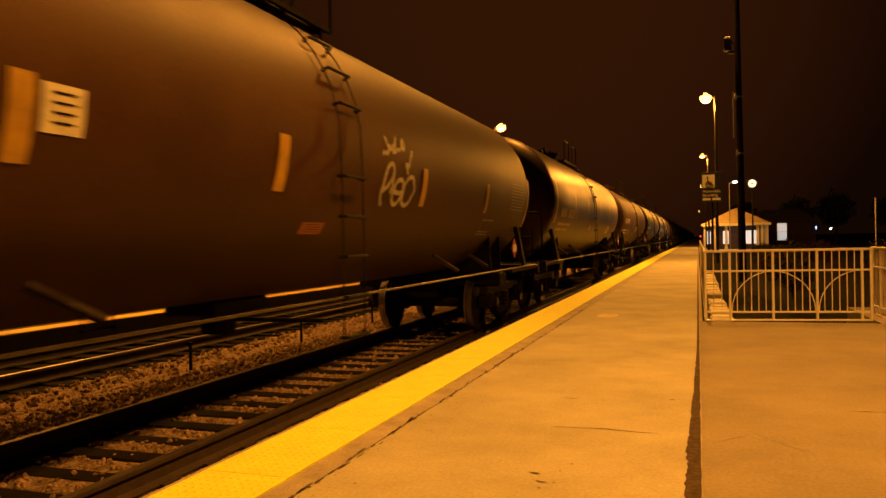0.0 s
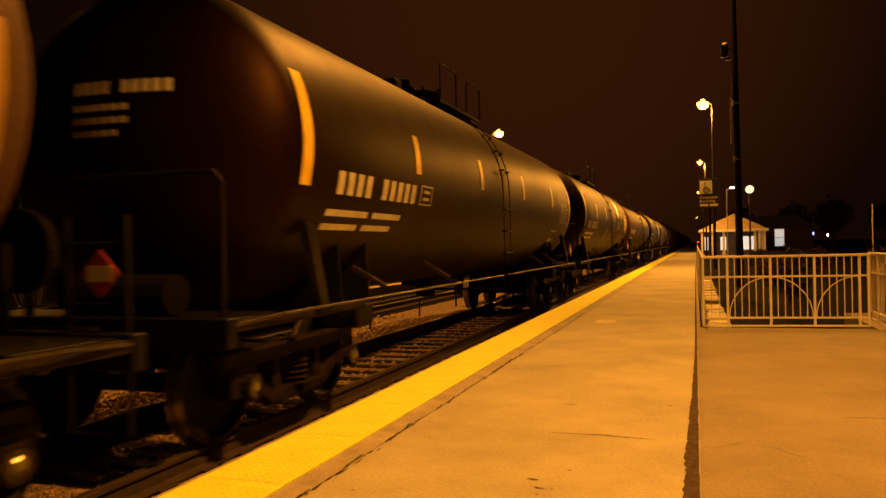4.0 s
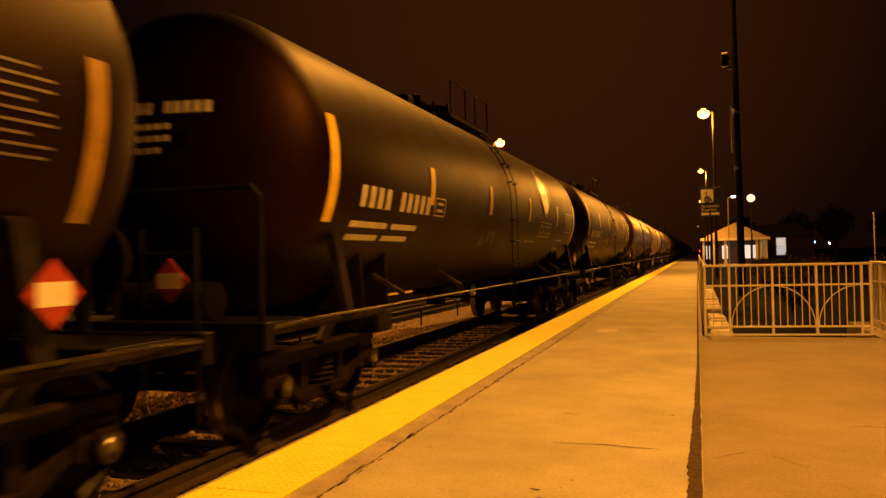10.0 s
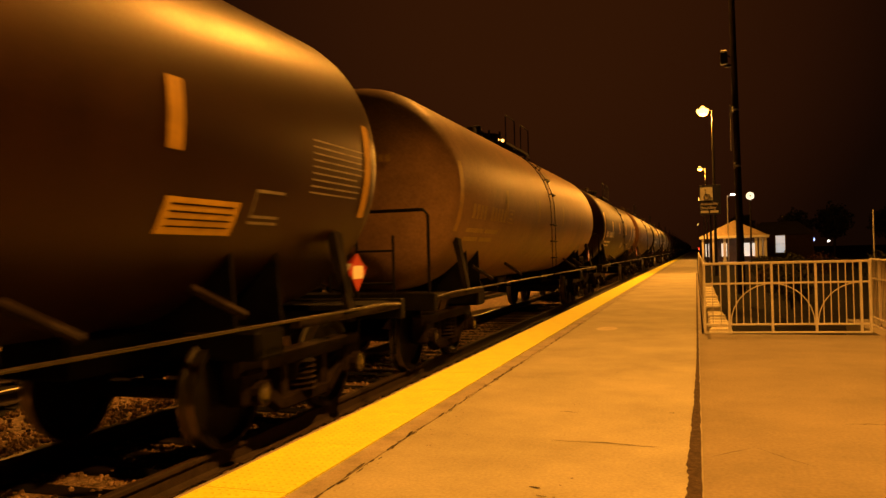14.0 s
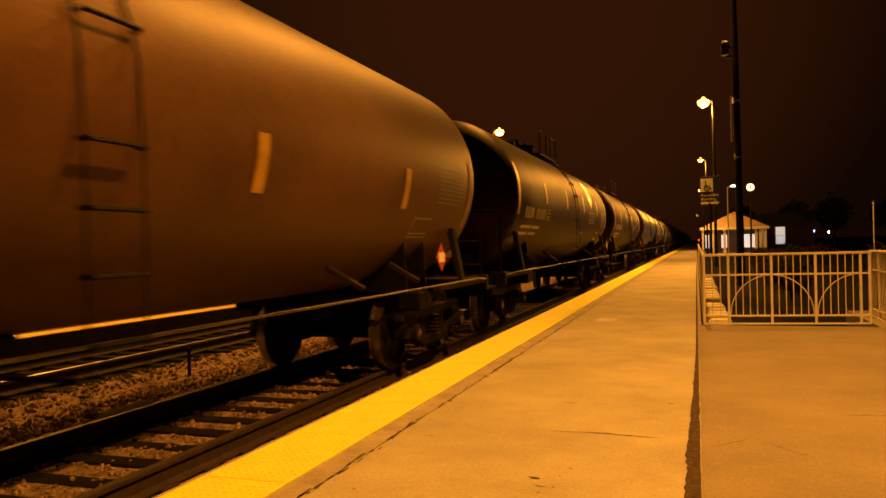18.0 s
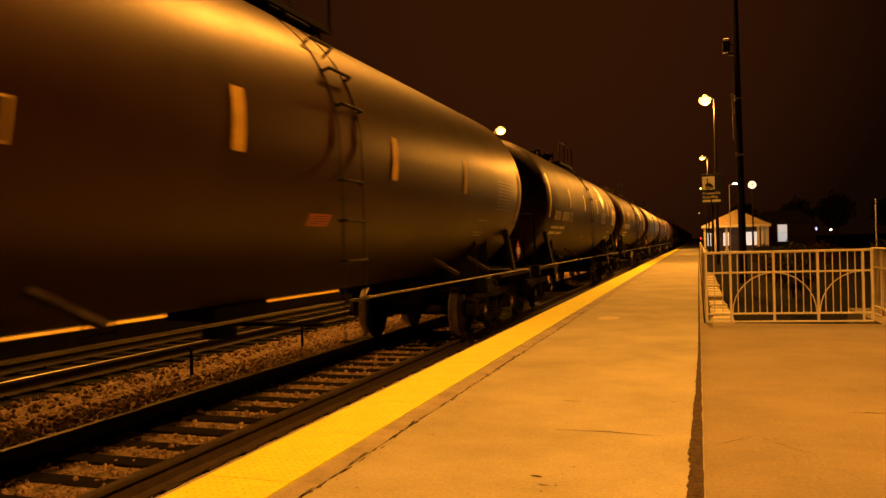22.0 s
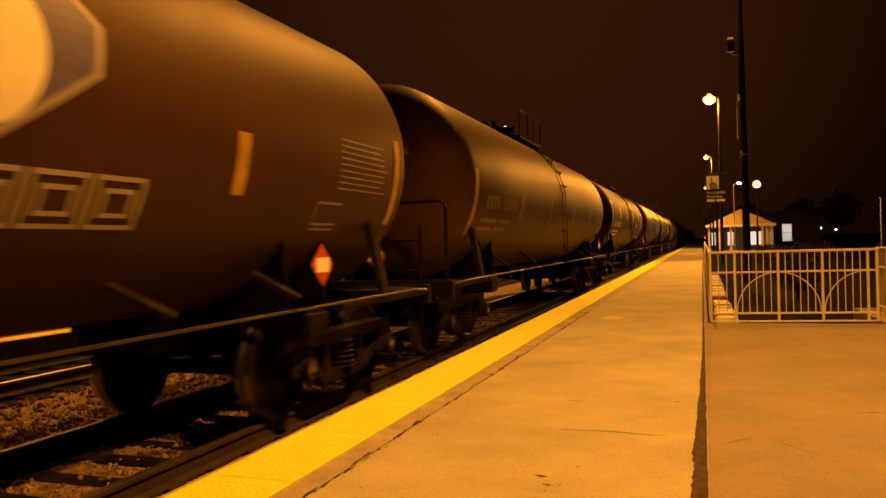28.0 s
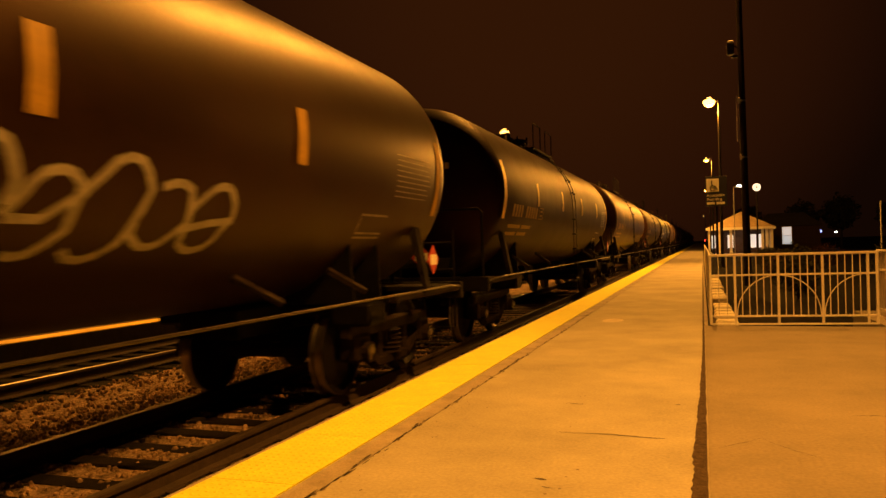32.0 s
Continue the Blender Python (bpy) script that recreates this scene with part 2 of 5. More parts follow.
def thing(name, label, category, at=(0, 0, 0), group="", turn=0.0):
    ob = new(name)
    ob.empty_display_size = 0.2
    ob.matrix_basis = pose(*at, 0, 0, turn)
    return tagged(ob, label, category, group)


# ---- ground, tracks and platforms ----
def make_ground():
    bm = bmesh.new()
    bmesh.ops.create_grid(bm, x_segments=8, y_segments=8, size=2500)
    for v in bm.verts:
        v.co.z = -0.62
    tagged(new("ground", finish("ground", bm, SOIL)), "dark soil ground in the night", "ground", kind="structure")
    # ballast bed under both tracks, with shoulders
    bm = bmesh.new()
    prof = [(-10.28, -0.60), (-10.28, -0.42), (-9.9, -0.41), (-7.62, -0.40), (-7.3, -0.40), (-6.6, -0.45), (-5.9, -0.39), (-3.1, -0.385), (-2.84, -0.44), (-2.84, -0.60)]
    ys = [-60 + 2.0 * i for i in range(60)] + [60 + 12.0 * i for i in range(60)]
    rows = [[bm.verts.new((x, y, z)) for x, z in prof] for y in ys]
    for p, q in zip(rows, rows[1:]):
        for i in range(len(prof) - 1):
            bm.faces.new((p[i], p[i + 1], q[i + 1], q[i]))
    # bed beyond x -7.6 takes the stone colour darkened for shade
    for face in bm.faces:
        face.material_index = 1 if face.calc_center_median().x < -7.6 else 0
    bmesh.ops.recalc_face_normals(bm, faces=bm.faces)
    tagged(new("ballast", finish("ballast", bm, (BALLAST, BALLAST_SHADED))), "grey-brown crushed stone ballast between the tracks", "ballast", kind="structure")


def rail_profile(bm, y0, y1):
    half = [(0.070, -0.17), (0.070, -0.160), (0.012, -0.138), (0.012, -0.045), (0.036, -0.035), (0.036, -0.006), (0.030, 0.0)]
    ring = [(-x, z) for x, z in half] + [(x, z) for x, z in reversed(half)]
    a = [bm.verts.new((x, y0, z)) for x, z in ring]
    b = [bm.verts.new((x, y1, z)) for x, z in ring]
    k = len(ring)
    for i in range(k):
        f = bm.faces.new((a[i], a[(i + 1) % k], b[(i + 1) % k], b[i]))
        if i == 6:
            f.material_index = 1
    bm.faces.new(a)
    bm.faces.new(b[::-1])
    bmesh.ops.recalc_face_normals(bm, faces=bm.faces)


def make_track(name, cx, label, wood, head):
    track = thing(name, label, "track", (cx, 0, RAIL_Z))
    track["kind"] = "structure"
    rail_mesh = simple("rail", (RAIL, head), lambda bm: rail_profile(bm, -60, 700))
    for side in (-0.755, 0.755):
        part("rail", rail_mesh, track, (side, 0, 0), "rusty steel rail with a worn head")
    tie = simple("tie", wood, lambda bm: box(bm, -1.3, 1.3, -0.11, 0.11, -0.33, -0.172, 0.012))
    plate = simple("tie_plate", RAIL, lambda bm: box(bm, -0.11, 0.11, -0.09, 0.09, -0.172, -0.155, 0.004))
    y = -3.0
    i = 0
    while y < 70:
        part("tie", tie, track, (random.uniform(-0.03, 0.03), y, random.uniform(-0.012, 0.006)), turn=(0, 0, random.uniform(-0.8, 0.8)))
        if y < 25:
            for side in (-0.755, 0.755):
                part("tie_plate", plate, track, (side, y, 0))
        y += 0.497
    bm = bmesh.new()
    while y < 260:
        box(bm, -1.3, 1.3, y - 0.11, y + 0.11, -0.33, -0.172)
        y += 0.497
    tagged(part("far_ties", finish("far_ties", bm, wood), track), kind="stuff")
    return track


EDGE_X, STRIP_X, JOINT_X = -2.82, -2.21, 0.0


def make_platform():
    plat = thing("pavement_near", "worn concrete station platform with tar joints", "platform")
    plat["kind"] = "structure"
    base = simple("platform_base", CONCRETE_EDGE, lambda bm: (box(bm, EDGE_X, EDGE_X + 0.06, -60, 400, -0.62, -0.002, 0.01), box(bm, EDGE_X + 0.06, 9.0, -60, 12.30, -0.62, -0.012), box(bm, EDGE_X + 0.06, 0.05, 12.30, 400, -0.62, -0.012)))
    part("platform_base", base, plat)
    # slabs of the walkway, split by fine joints
    cuts = [-60, -40, -20, -6.0, 14.6, 24, 36, 50, 70, 100, 140, 200, 400]
    for a, b in zip(cuts, cuts[1:]):
        part("slab", simple("slab", CONCRETE, lambda bm: box(bm, STRIP_X + 0.185, JOINT_X - 0.012, a + 0.004, b - 0.004, -0.012, 0.0)), plat)
        part("edge_slab", simple("edge_slab", CONCRETE_EDGE, lambda bm: box(bm, STRIP_X + 0.004, STRIP_X + 0.172, a + 0.004, b - 0.004, -0.012, -0.003)), plat)
    side_cuts = [-60, -30, -12, 0.5, 12.30]
    for a, b in zip(side_cuts, side_cuts[1:]):
        part("slab", simple("slab", CONCRETE_OLD, lambda bm: box(bm, JOINT_X + 0.006, 9.0, a + 0.004, b - 0.004, -0.012, 0.0)), plat)
    part("slab", simple("slab", CONCRETE_OLD, lambda bm: box(bm, 2.50, 9.0, 12.31, 15.0, -0.6, -0.004)), plat)
    tar = bmesh.new()
    ys = [-10 + 0.035 * i for i in range(800)] + [18 + 0.25 * i for i in range(100)]
    left, right = [], []
    for y in ys:
        wide = 0.030 + 0.062 * max(0.0, min(1.0, (9.0 - y) / 5.5))
        wide *= 1 + 0.20 * noise.noise((y * 2.3, 0.3, 0)) + 0.16 * noise.noise((y * 11, 4.3, 0)) + 0.12 * noise.noise((y * 31, 1.3, 0))
        left.append(tar.verts.new((JOINT_X - 0.004 - wide, y, 0.0035)))
        right.append(tar.verts.new((JOINT_X - 0.004 + 0.008 * noise.noise((y * 4, 7, 0)), y, 0.0035)))
    for i in range(len(ys) - 1):
        tar.faces.new((left[i], right[i], right[i + 1], left[i + 1]))
    part("tar_joint", finish("tar_joint", tar, TAR), plat, label="black tar joint")
    # crumbling dark seam between edge beam and walkway: a run of small ragged holes
    bm = bmesh.new()
    seam_rng = random.Random(31)
    y = 1.0
    while y < 40:
        deep = noise.noise((y * 0.9, 2.2, 0)) + 0.35
        for _ in range(3 if y < 14 else 1):
            if seam_rng.random() > 0.2 + 0.5 * deep:
                continue
            cx = STRIP_X + 0.178 + seam_rng.gauss(0.006, 0.012)
            cy, long, wide = y + seam_rng.uniform(0, 0.09), seam_rng.uniform(0.02, 0.075), seam_rng.uniform(0.003, 0.009 + 0.006 * max(0.0, deep))
            ring = []
            for k in range(7):
                u = 2 * math.pi * k / 7
                q = seam_rng.uniform(0.6, 1.25)
                ring.append(bm.verts.new((cx + wide * q * math.cos(u), cy + long * q * math.sin(u), 0.0035)))
            bm.faces.new(ring)
        y += 0.09
    part("seam", finish("seam", bm, CRACK), plat, label="dark crumbling seam")
    # shallow spalled spots beside the seam and the tar joint
    bm = bmesh.new()
    for _ in range(170):
        y = 2.2 + 11 * seam_rng.random() ** 1.5
        x = STRIP_X + 0.20 + abs(seam_rng.gauss(0, 0.16)) if seam_rng.random() < 0.7 else seam_rng.uniform(-1.1, -0.7)
        r = seam_rng.uniform(0.003, 0.010)
        ring = [bm.verts.new((x + r * seam_rng.uniform(0.5, 1.3) * math.cos(k * 1.047), y + 1.6 * r * seam_rng.uniform(0.5, 1.3) * math.sin(k * 1.047), 0.0032)) for k in range(6)]
        bm.faces.new(ring)
    tagged(part("spalling", finish("spalling", bm, SPALL), plat, label="small spalled spots"), kind="stuff")
    # hairline cracks
    for name, pts, w in (("crack", [(-1.0, 5.23), (-0.63, 5.25), (-0.45, 5.22), (-0.27, 5.21)], 0.008), ("crack", [(0.06, 5.05), (0.2, 5.2), (0.335, 5.35)], 0.006), ("crack", [(0.335, 5.35), (0.5, 5.1), (0.64, 4.95)], 0.005),
                         ("crack", [(1.0, 6.17), (1.15, 6.21), (1.4, 6.2)], 0.008), ("crack", [(-0.24, 6.31), (-0.2, 6.32)], 0.02), ("crack", [(-0.93, 4.17), (-0.86, 4.15)], 0.013), ("crack", [(-0.86, 4.03), (-0.8, 4.01)], 0.010), ("crack", [(-1.1, 6.2), (-0.95, 6.18)], 0.008)):
        bm = bmesh.new()
        fine = []
        for (ax, ay), (bx, by) in zip(pts, pts[1:]):
            for i in range(8):
                u = i / 8
                fine.append((ax + (bx - ax) * u, ay + (by - ay) * u + 0.02 * noise.noise((ax + u * 5, ay, 3))))
        fine.append(pts[-1])
        prev = None
        for i, (x, y) in enumerate(fine):
            ww = w * (0.35 + 0.65 * math.sin(math.pi * i / (len(fine) - 1))) * (0.8 + 0.5 * noise.noise((x * 20, y, 0)))
            cur = (bm.verts.new((x, y - ww, 0.0035)), bm.verts.new((x, y + ww, 0.0035)))
            if prev:
                bm.faces.new((prev[0], cur[0], cur[1], prev[1]))
            prev = cur
        part(name, finish("crack", bm, CRACK), plat)
    bm = bmesh.new()
    bmesh.ops.create_circle(bm, cap_ends=True, segments=20, radius=1.0, matrix=Matrix.Translation((-1.47, 12.95, 0.0035)) @ Matrix.Diagonal((0.18, 0.30, 1, 1)))
    part("patch", finish("patch", bm, PATCH), plat, label="pale repair patch")
    return plat


def tactile_tile(length):
    """A moulded warning tile: a plate with rows of truncated domes."""
    def fill(bm):
        box(bm, EDGE_X + 0.05, STRIP_X - 0.002, -length / 2 + 0.002, length / 2 - 0.002, -0.02, 0.004)
        nx, ny = 10, int(length / 0.06)
        for i in range(nx):
            for j in range(ny):
                x = EDGE_X + 0.078 + i * 0.0548
                y = -length / 2 + (j + 0.5) * length / ny
                h = 0.012
                v = [bm.verts.new((x + sx * h, y + sy * h, 0.004)) for sx, sy in ((-1, -1), (1, -1), (1, 1), (-1, 1))]
                u = [bm.verts.new((x + sx * h * 0.55, y + sy * h * 0.55, 0.0065)) for sx, sy in ((-1, -1), (1, -1), (1, 1), (-1, 1))]
                bm.faces.new(u)
                for k in range(4):
                    bm.faces.new((v[k], v[(k + 1) % 4], u[(k + 1) % 4], u[k]))
    return fill


def make_tactile():
    strip = thing("tactile_strip", "yellow tactile warning strip along the platform edge", "tactile strip")
    strip["kind"] = "structure"
    length = 1.07
    near = simple("tile", TACTILE, tactile_tile(length))
    plain = simple("tile", TACTILE, lambda bm: box(bm, EDGE_X + 0.05, STRIP_X - 0.002, -length / 2 + 0.003, length / 2 - 0.003, -0.02, 0.006))
    y = 3.72 - length * 6.5
    while y < 150:
        part("tile", near if -1 < y < 22 else plain, strip, (0, y, random.uniform(-0.001, 0.001)))
        y += length
    part("far_tiles", simple("far_tiles", TACTILE, lambda bm: box(bm, EDGE_X + 0.05, STRIP_X - 0.002, y - length / 2, 400, -0.02, 0.006)), strip)


def make_far_platform():
    plat = thing("pavement_far", "concrete platform with a yellow edge beyond the tracks", "platform")
    plat["kind"] = "structure"
    part("platform_base", simple("platform_base", TIE, lambda bm: (box(bm, -14.5, -10.28, -40, 400, -0.62, -0.012))), plat)
    part("slab", simple("slab", TAR, lambda bm: box(bm, -14.5, -10.75, -40, 400, -0.012, 0.0)), plat)
    part("tactile_strip", simple("tactile_strip", TACTILE_OLD, lambda bm: box(bm, -10.74, -10.30, -40, 400, -0.012, 0.004)), plat, label="worn yellow edge strip")


make_ground()
track_near = make_track("track_1", TRACK_X, "railway track with rusty rails on dark wooden ties", TIE, RAIL_TOP_SHADED)
track_far = make_track("track_2", TRACK2_X, "second railway track with wooden ties darkened for shade", TIE_SHADED, RAIL_TOP)
make_platform()
make_tactile()
make_far_platform()

# ---- tank cars ----
BASE_R, BASE_Z, HALF = 1.436, 2.43, 6.90
TANK_Z = BASE_Z
TANK_R = BASE_R
HEAD = 0.74


def tank_fill(half):
    def fill(bm):
        prof = []
        for i in range(0, 13):
            a = math.pi / 2 * i / 12
            prof.append((max(0.02, TANK_R * math.sin(a)), -half - HEAD * math.cos(a)))
        for y in (-5.0, -2.5, 0.0, 2.5, 5.0):
            prof.append((TANK_R, y))
        for i in range(12, -1, -1):
            a = math.pi / 2 * i / 12
            prof.append((max(0.02, TANK_R * math.sin(a)), half + HEAD * math.cos(a)))
        lathe(bm, prof, 72)
    return fill


BULK = {"matte": (1.436, 2.43), "grey": (1.453, 2.447), "cream": (1.453, 2.447), "black": (1.436, 2.43), "gloss": (1.458, 2.452)}
SHELLS = {"black": TANK_BLACK, "gloss": TANK_GLOSS, "matte": TANK_MATTE, "grey": TANK_GREY, "cream": TANK_PALE}
TANKS = {}


def tank_mesh(shell, half):
    key = (shell, half, TANK_R)
    if key not in TANKS:
        TANKS[key] = simple("tank", SHELLS[shell], tank_fill(half), True)
    return TANKS[key]


def on_tank(bm, y0, y1, s0, s1, lift=0.006, ny=1, ns=6, side=1):
    """A patch on the tank's side: y along the car, s the height along the curved shell from its middle line."""
    grid = []
    r = TANK_R + lift
    for i in range(ny + 1):
        row = []
        for j in range(ns + 1):
            a = (s0 - 0.07 + (s1 - s0) * j / ns) / TANK_R
            row.append(bm.verts.new((side * r * math.cos(a), y0 + (y1 - y0) * i / ny, TANK_Z + r * math.sin(a))))
        grid.append(row)
    for i in range(ny):
        for j in range(ns):
            q = (grid[i][j], grid[i + 1][j], grid[i + 1][j + 1], grid[i][j + 1])
            bm.faces.new(q if side > 0 else q[::-1])


def stroke(bm, pts, width, lift=0.007):
    """A sprayed line on the tank's near side through (y, s) points."""
    r = TANK_R + lift
    prev = None
    for i, (y, s) in enumerate(pts):
        a, b = pts[max(0, i - 1)], pts[min(len(pts) - 1, i + 1)]
        dy, ds = b[0] - a[0], b[1] - a[1]
        d = math.hypot(dy, ds) or 1.0
        ny, ns = -ds / d * width / 2, dy / d * width / 2
        cur = []
        for k in (-1, 1):
            ang = (s - 0.07 + k * ns) / TANK_R
            cur.append(bm.verts.new((r * math.cos(ang), y + k * ny, TANK_Z + r * math.sin(ang))))
        if prev:
            bm.faces.new((prev[0], cur[0], cur[1], prev[1]))
        prev = cur


def letters_fill(text_units, y0, s0, height, advance):
    """Blocks of the size and spacing of stencilled characters; 0 leaves a gap."""
    def fill(bm):
        y = y0
        for u in text_units:
            if u:
                w = advance * 0.62
                on_tank(bm, y, y + w, s0, s0 + height, ns=4)
            y += advance
    return fill


def rings(y0, s0, length, height, count, rng):
    """Round letter-like loops beside one another, as lists of (y, s) points."""
    lines = []
    step = length / count
    for k in range(count):
        h = height * (1.0 if k == 0 else rng.uniform(0.55, 0.95))
        c, low = y0 + step * (k + 0.5), s0 + rng.uniform(0, height - h) * 0.6
        w = step * rng.uniform(0.40, 0.55)
        a0 = rng.uniform(0, 6.28)
        pts = [(c + w * math.cos(a0 + a * 0.3927) * (1 + 0.1 * math.sin(2 * a)) + 0.12 * h * math.sin(a0 + a * 0.3927), low + h / 2 + h / 2 * math.sin(a0 + a * 0.3927)) for a in range(rng.choice((14, 16, 17)))]
        lines.append(pts)
        if rng.random() < 0.6:
            lines.append([(c - w, low + h * rng.uniform(0.2, 0.6)), (c, low + h * 0.45), (c + w * 1.2, low + h * rng.uniform(0.3, 0.9))])
    return lines


def spikes(y0, s0, length, height, count, rng):
    """Angular sprayed strokes, as lists of (y, s) points."""
    lines = []
    for k in range(count):
        c = y0 + length * (k + 0.5) / count
        w = length / count
        p = [(c + rng.uniform(-0.7, 0.7) * w, s0 + height * rng.random()) for _ in range(rng.choice((3, 4, 4)))]
        fine = []
        for (a, b_), (c2, d) in zip(p, p[1:]):
            fine += [(a + (c2 - a) * u / 5, b_ + (d - b_) * u / 5 + 0.02 * math.sin(u * 1.9 + k)) for u in range(5)]
        lines.append(fine + [p[-1]])
    return lines


# shared meshes of the running gear and fittings
def side_frame_fill(bm):
    # cast frame: top chord, sloping arms, tension member, two pedestals
    box(bm, -0.07, 0.07, -1.12, 1.12, 0.60, 0.74, 0.02)
    box(bm, -0.07, 0.07, -0.42, 0.42, 0.22, 0.34, 0.02)
    for s in (-1, 1):
        rod(bm, (0, s * 0.42, 0.28), (0, s * 0.98, 0.62), 0.085, 6)
        box(bm, -0.06, 0.06, s * 0.36 - 0.06, s * 0.36 + 0.06, 0.30, 0.66, 0.01)
        box(bm, -0.11, 0.11, s * 0.89 - 0.17, s * 0.89 + 0.17, 0.36, 0.64, 0.03)
        rod(bm, (0.05, s * 0.89, 0.457), (0.19, s * 0.89, 0.457), 0.105, 12)


def springs_fill(bm):
    lathe(bm, [(0.10 if k % 2 else 0.145, 0.34 + 0.025 * k) for k in range(12)], 14, "Z")


def wheel_fill(bm):
    lathe(bm, [(0.10, -0.02), (0.11, 0.085), (0.36, 0.045), (0.405, 0.09), (0.455, 0.085), (0.457, 0.0), (0.475, -0.02), (0.478, -0.045), (0.40, -0.05), (0.36, -0.01), (0.12, -0.06)], 32, "X")


SIDE_FRAME = simple("side_frame", GRIME, side_frame_fill)
SPRINGS = simple("spring", GRIME, springs_fill)
WHEEL_MESH = simple("wheel", (WHEEL, TREAD), wheel_fill, False)
for poly in WHEEL_MESH.polygons:
    if abs(poly.normal.x) < 0.3 and Vector((poly.center.y, poly.center.z)).length > 0.44:
        poly.material_index = 1
AXLE = simple("axle", GRIME, lambda bm: rod(bm, (-0.75, 0, 0), (0.75, 0, 0), 0.08, 10))
BOLSTER = simple("bogie", GRIME, lambda bm: (box(bm, -1.05, 1.05, -0.2, 0.2, 0.44, 0.70, 0.03), rod(bm, (0, 0, 0.7), (0, 0, 0.80), 0.2, 16), rod(bm, (-0.95, 0.45, 0.42), (0.95, 0.45, 0.42), 0.04, 6), rod(bm, (-0.95, -0.45, 0.42), (0.95, -0.45, 0.42), 0.04, 6)))


def deck_fill(bm):
    # end platform, in its car's space for the end at +y
    box(bm, -1.30, 1.30, 7.05, 7.755, 0.98, 1.04, 0.008)


def end_sill_fill(bm):
    box(bm, -1.42, 1.42, 7.76, 7.88, 0.84, 1.06, 0.012)


def side_beam_fill(bm):
    box(bm, 1.31, 1.41, 5.6, 7.755, 0.95, 1.03, 0.01)


def side_beam_b_fill(bm):
    box(bm, -1.41, -1.31, 5.6, 7.755, 0.95, 1.03, 0.01)


def sill_fill(bm):
    box(bm, -0.33, 0.33, 4.3, 7.95, 0.70, 0.99, 0.02)
    box(bm, -1.30, 1.30, 5.15, 5.55, 0.74, 0.98, 0.03)
    # saddle plates that cradle the tank
    for y in (5.0, 5.65):
        ring = [(-1.2, 0.98), (1.2, 0.98)]
        for i in range(9):
            a = math.radians(-35 - 110 * i / 8)
            ring.append(((BASE_R - 0.02) * math.cos(a), TANK_Z + (BASE_R - 0.02) * math.sin(a)))
        a = [bm.verts.new((x, y, z)) for x, z in ring]
        b = [bm.verts.new((x, y + 0.03, z)) for x, z in ring]
        k = len(ring)
        bm.faces.new(a)
        bm.faces.new(b[::-1])
        for i in range(k):
            bm.faces.new((a[i], b[i], b[(i + 1) % k], a[(i + 1) % k]))


def post_fill(bm):
    # slanting corner post between end sill and tank shell
    ring = [(1.40, 1.02), (1.45, 1.02), (1.32, 1.74), (1.22, 1.80), (1.10, 1.80), (1.10, 1.75), (1.24, 1.70)]
    a = [bm.verts.new((x, 6.42, z)) for x, z in ring]
    c = [bm.verts.new((x, 6.56, z)) for x, z in ring]
    k = len(ring)
    bm.faces.new(a)
    bm.faces.new(c[::-1])
    for i in range(k):
        bm.faces.new((a[i], c[i], c[(i + 1) % k], a[(i + 1) % k]))
    box(bm, 1.33, 1.46, 6.36, 6.62, 1.005, 1.04, 0.01)
    bmesh.ops.recalc_face_normals(bm, faces=bm.faces)


def coupler_fill(bm):
    box(bm, -0.09, 0.09, 7.9, 8.28, 0.76, 0.94, 0.02)
    box(bm, -0.16, 0.16, 8.20, 8.44, 0.70, 0.99, 0.04)
    rod(bm, (0.11, 8.34, 0.69), (0.11, 8.34, 1.0), 0.05, 8)


def end_rail_fill(bm):
    y = 7.78
    pipe(bm, [(-1.32, y, 1.05), (-1.32, y, 2.02), (-1.26, y, 2.09), (-0.02, y, 2.09), (0.04, y, 2.02), (0.04, y, 1.05)], 0.022, 8)


def end_ladder_fill(bm):
    pipe(bm, [(0.86, 7.86, 1.75), (0.86, 7.86, 0.45), (1.30, 7.86, 0.45), (1.30, 7.86, 1.75)], 0.018, 6)


def rail_side_fill(e):
    def fill(bm):
        pipe(bm, [(1.40, -7.80 - e, 1.00), (1.47, -7.2 - e, 1.04), (1.47, 7.2 + e, 1.04), (1.40, 7.80 + e, 1.00)], 0.013, 8)
    return fill


def brace_fill(bm):
    box(bm, -0.022, 0.022, -0.03, 0.03, -0.24, 0.2)
    bmesh.ops.transform(bm, matrix=Matrix.Translation((1.28, 0.16, 1.24)) @ Matrix.Rotation(radians(-48), 4, "Y") @ Matrix.Rotation(radians(42), 4, "X"), verts=bm.verts)


def stile_fill(bm):
    # one curved stile of the side ladder, from below the handrail over the shell
    pts = [(1.47, 0, 0.62), (1.48, 0, 1.4), (1.482, 0, 2.1)]
    for i in range(9):
        a = math.radians(-2 + 9 * i)
        pts.append(((TANK_R + 0.04) * math.cos(a), 0, TANK_Z + (TANK_R + 0.04) * math.sin(a)))
    pipe(bm, pts, 0.008, 6)


def walkway_fill(bm):
    top = TANK_Z + TANK_R
    for x in (0.36, 0.70):
        box(bm, x, x + 0.03, -1.15, 1.15, top - 0.07, top - 0.02)
    for k in range(24):
        box(bm, 0.392, 0.698, -1.14 + 0.0965 * k, -1.115 + 0.0965 * k, top - 0.06, top - 0.025)
    for y in (-1.0, 0.0, 1.0):
        rod(bm, (0.66, y, top - 0.30), (0.66, y, top - 0.06), 0.02, 6)


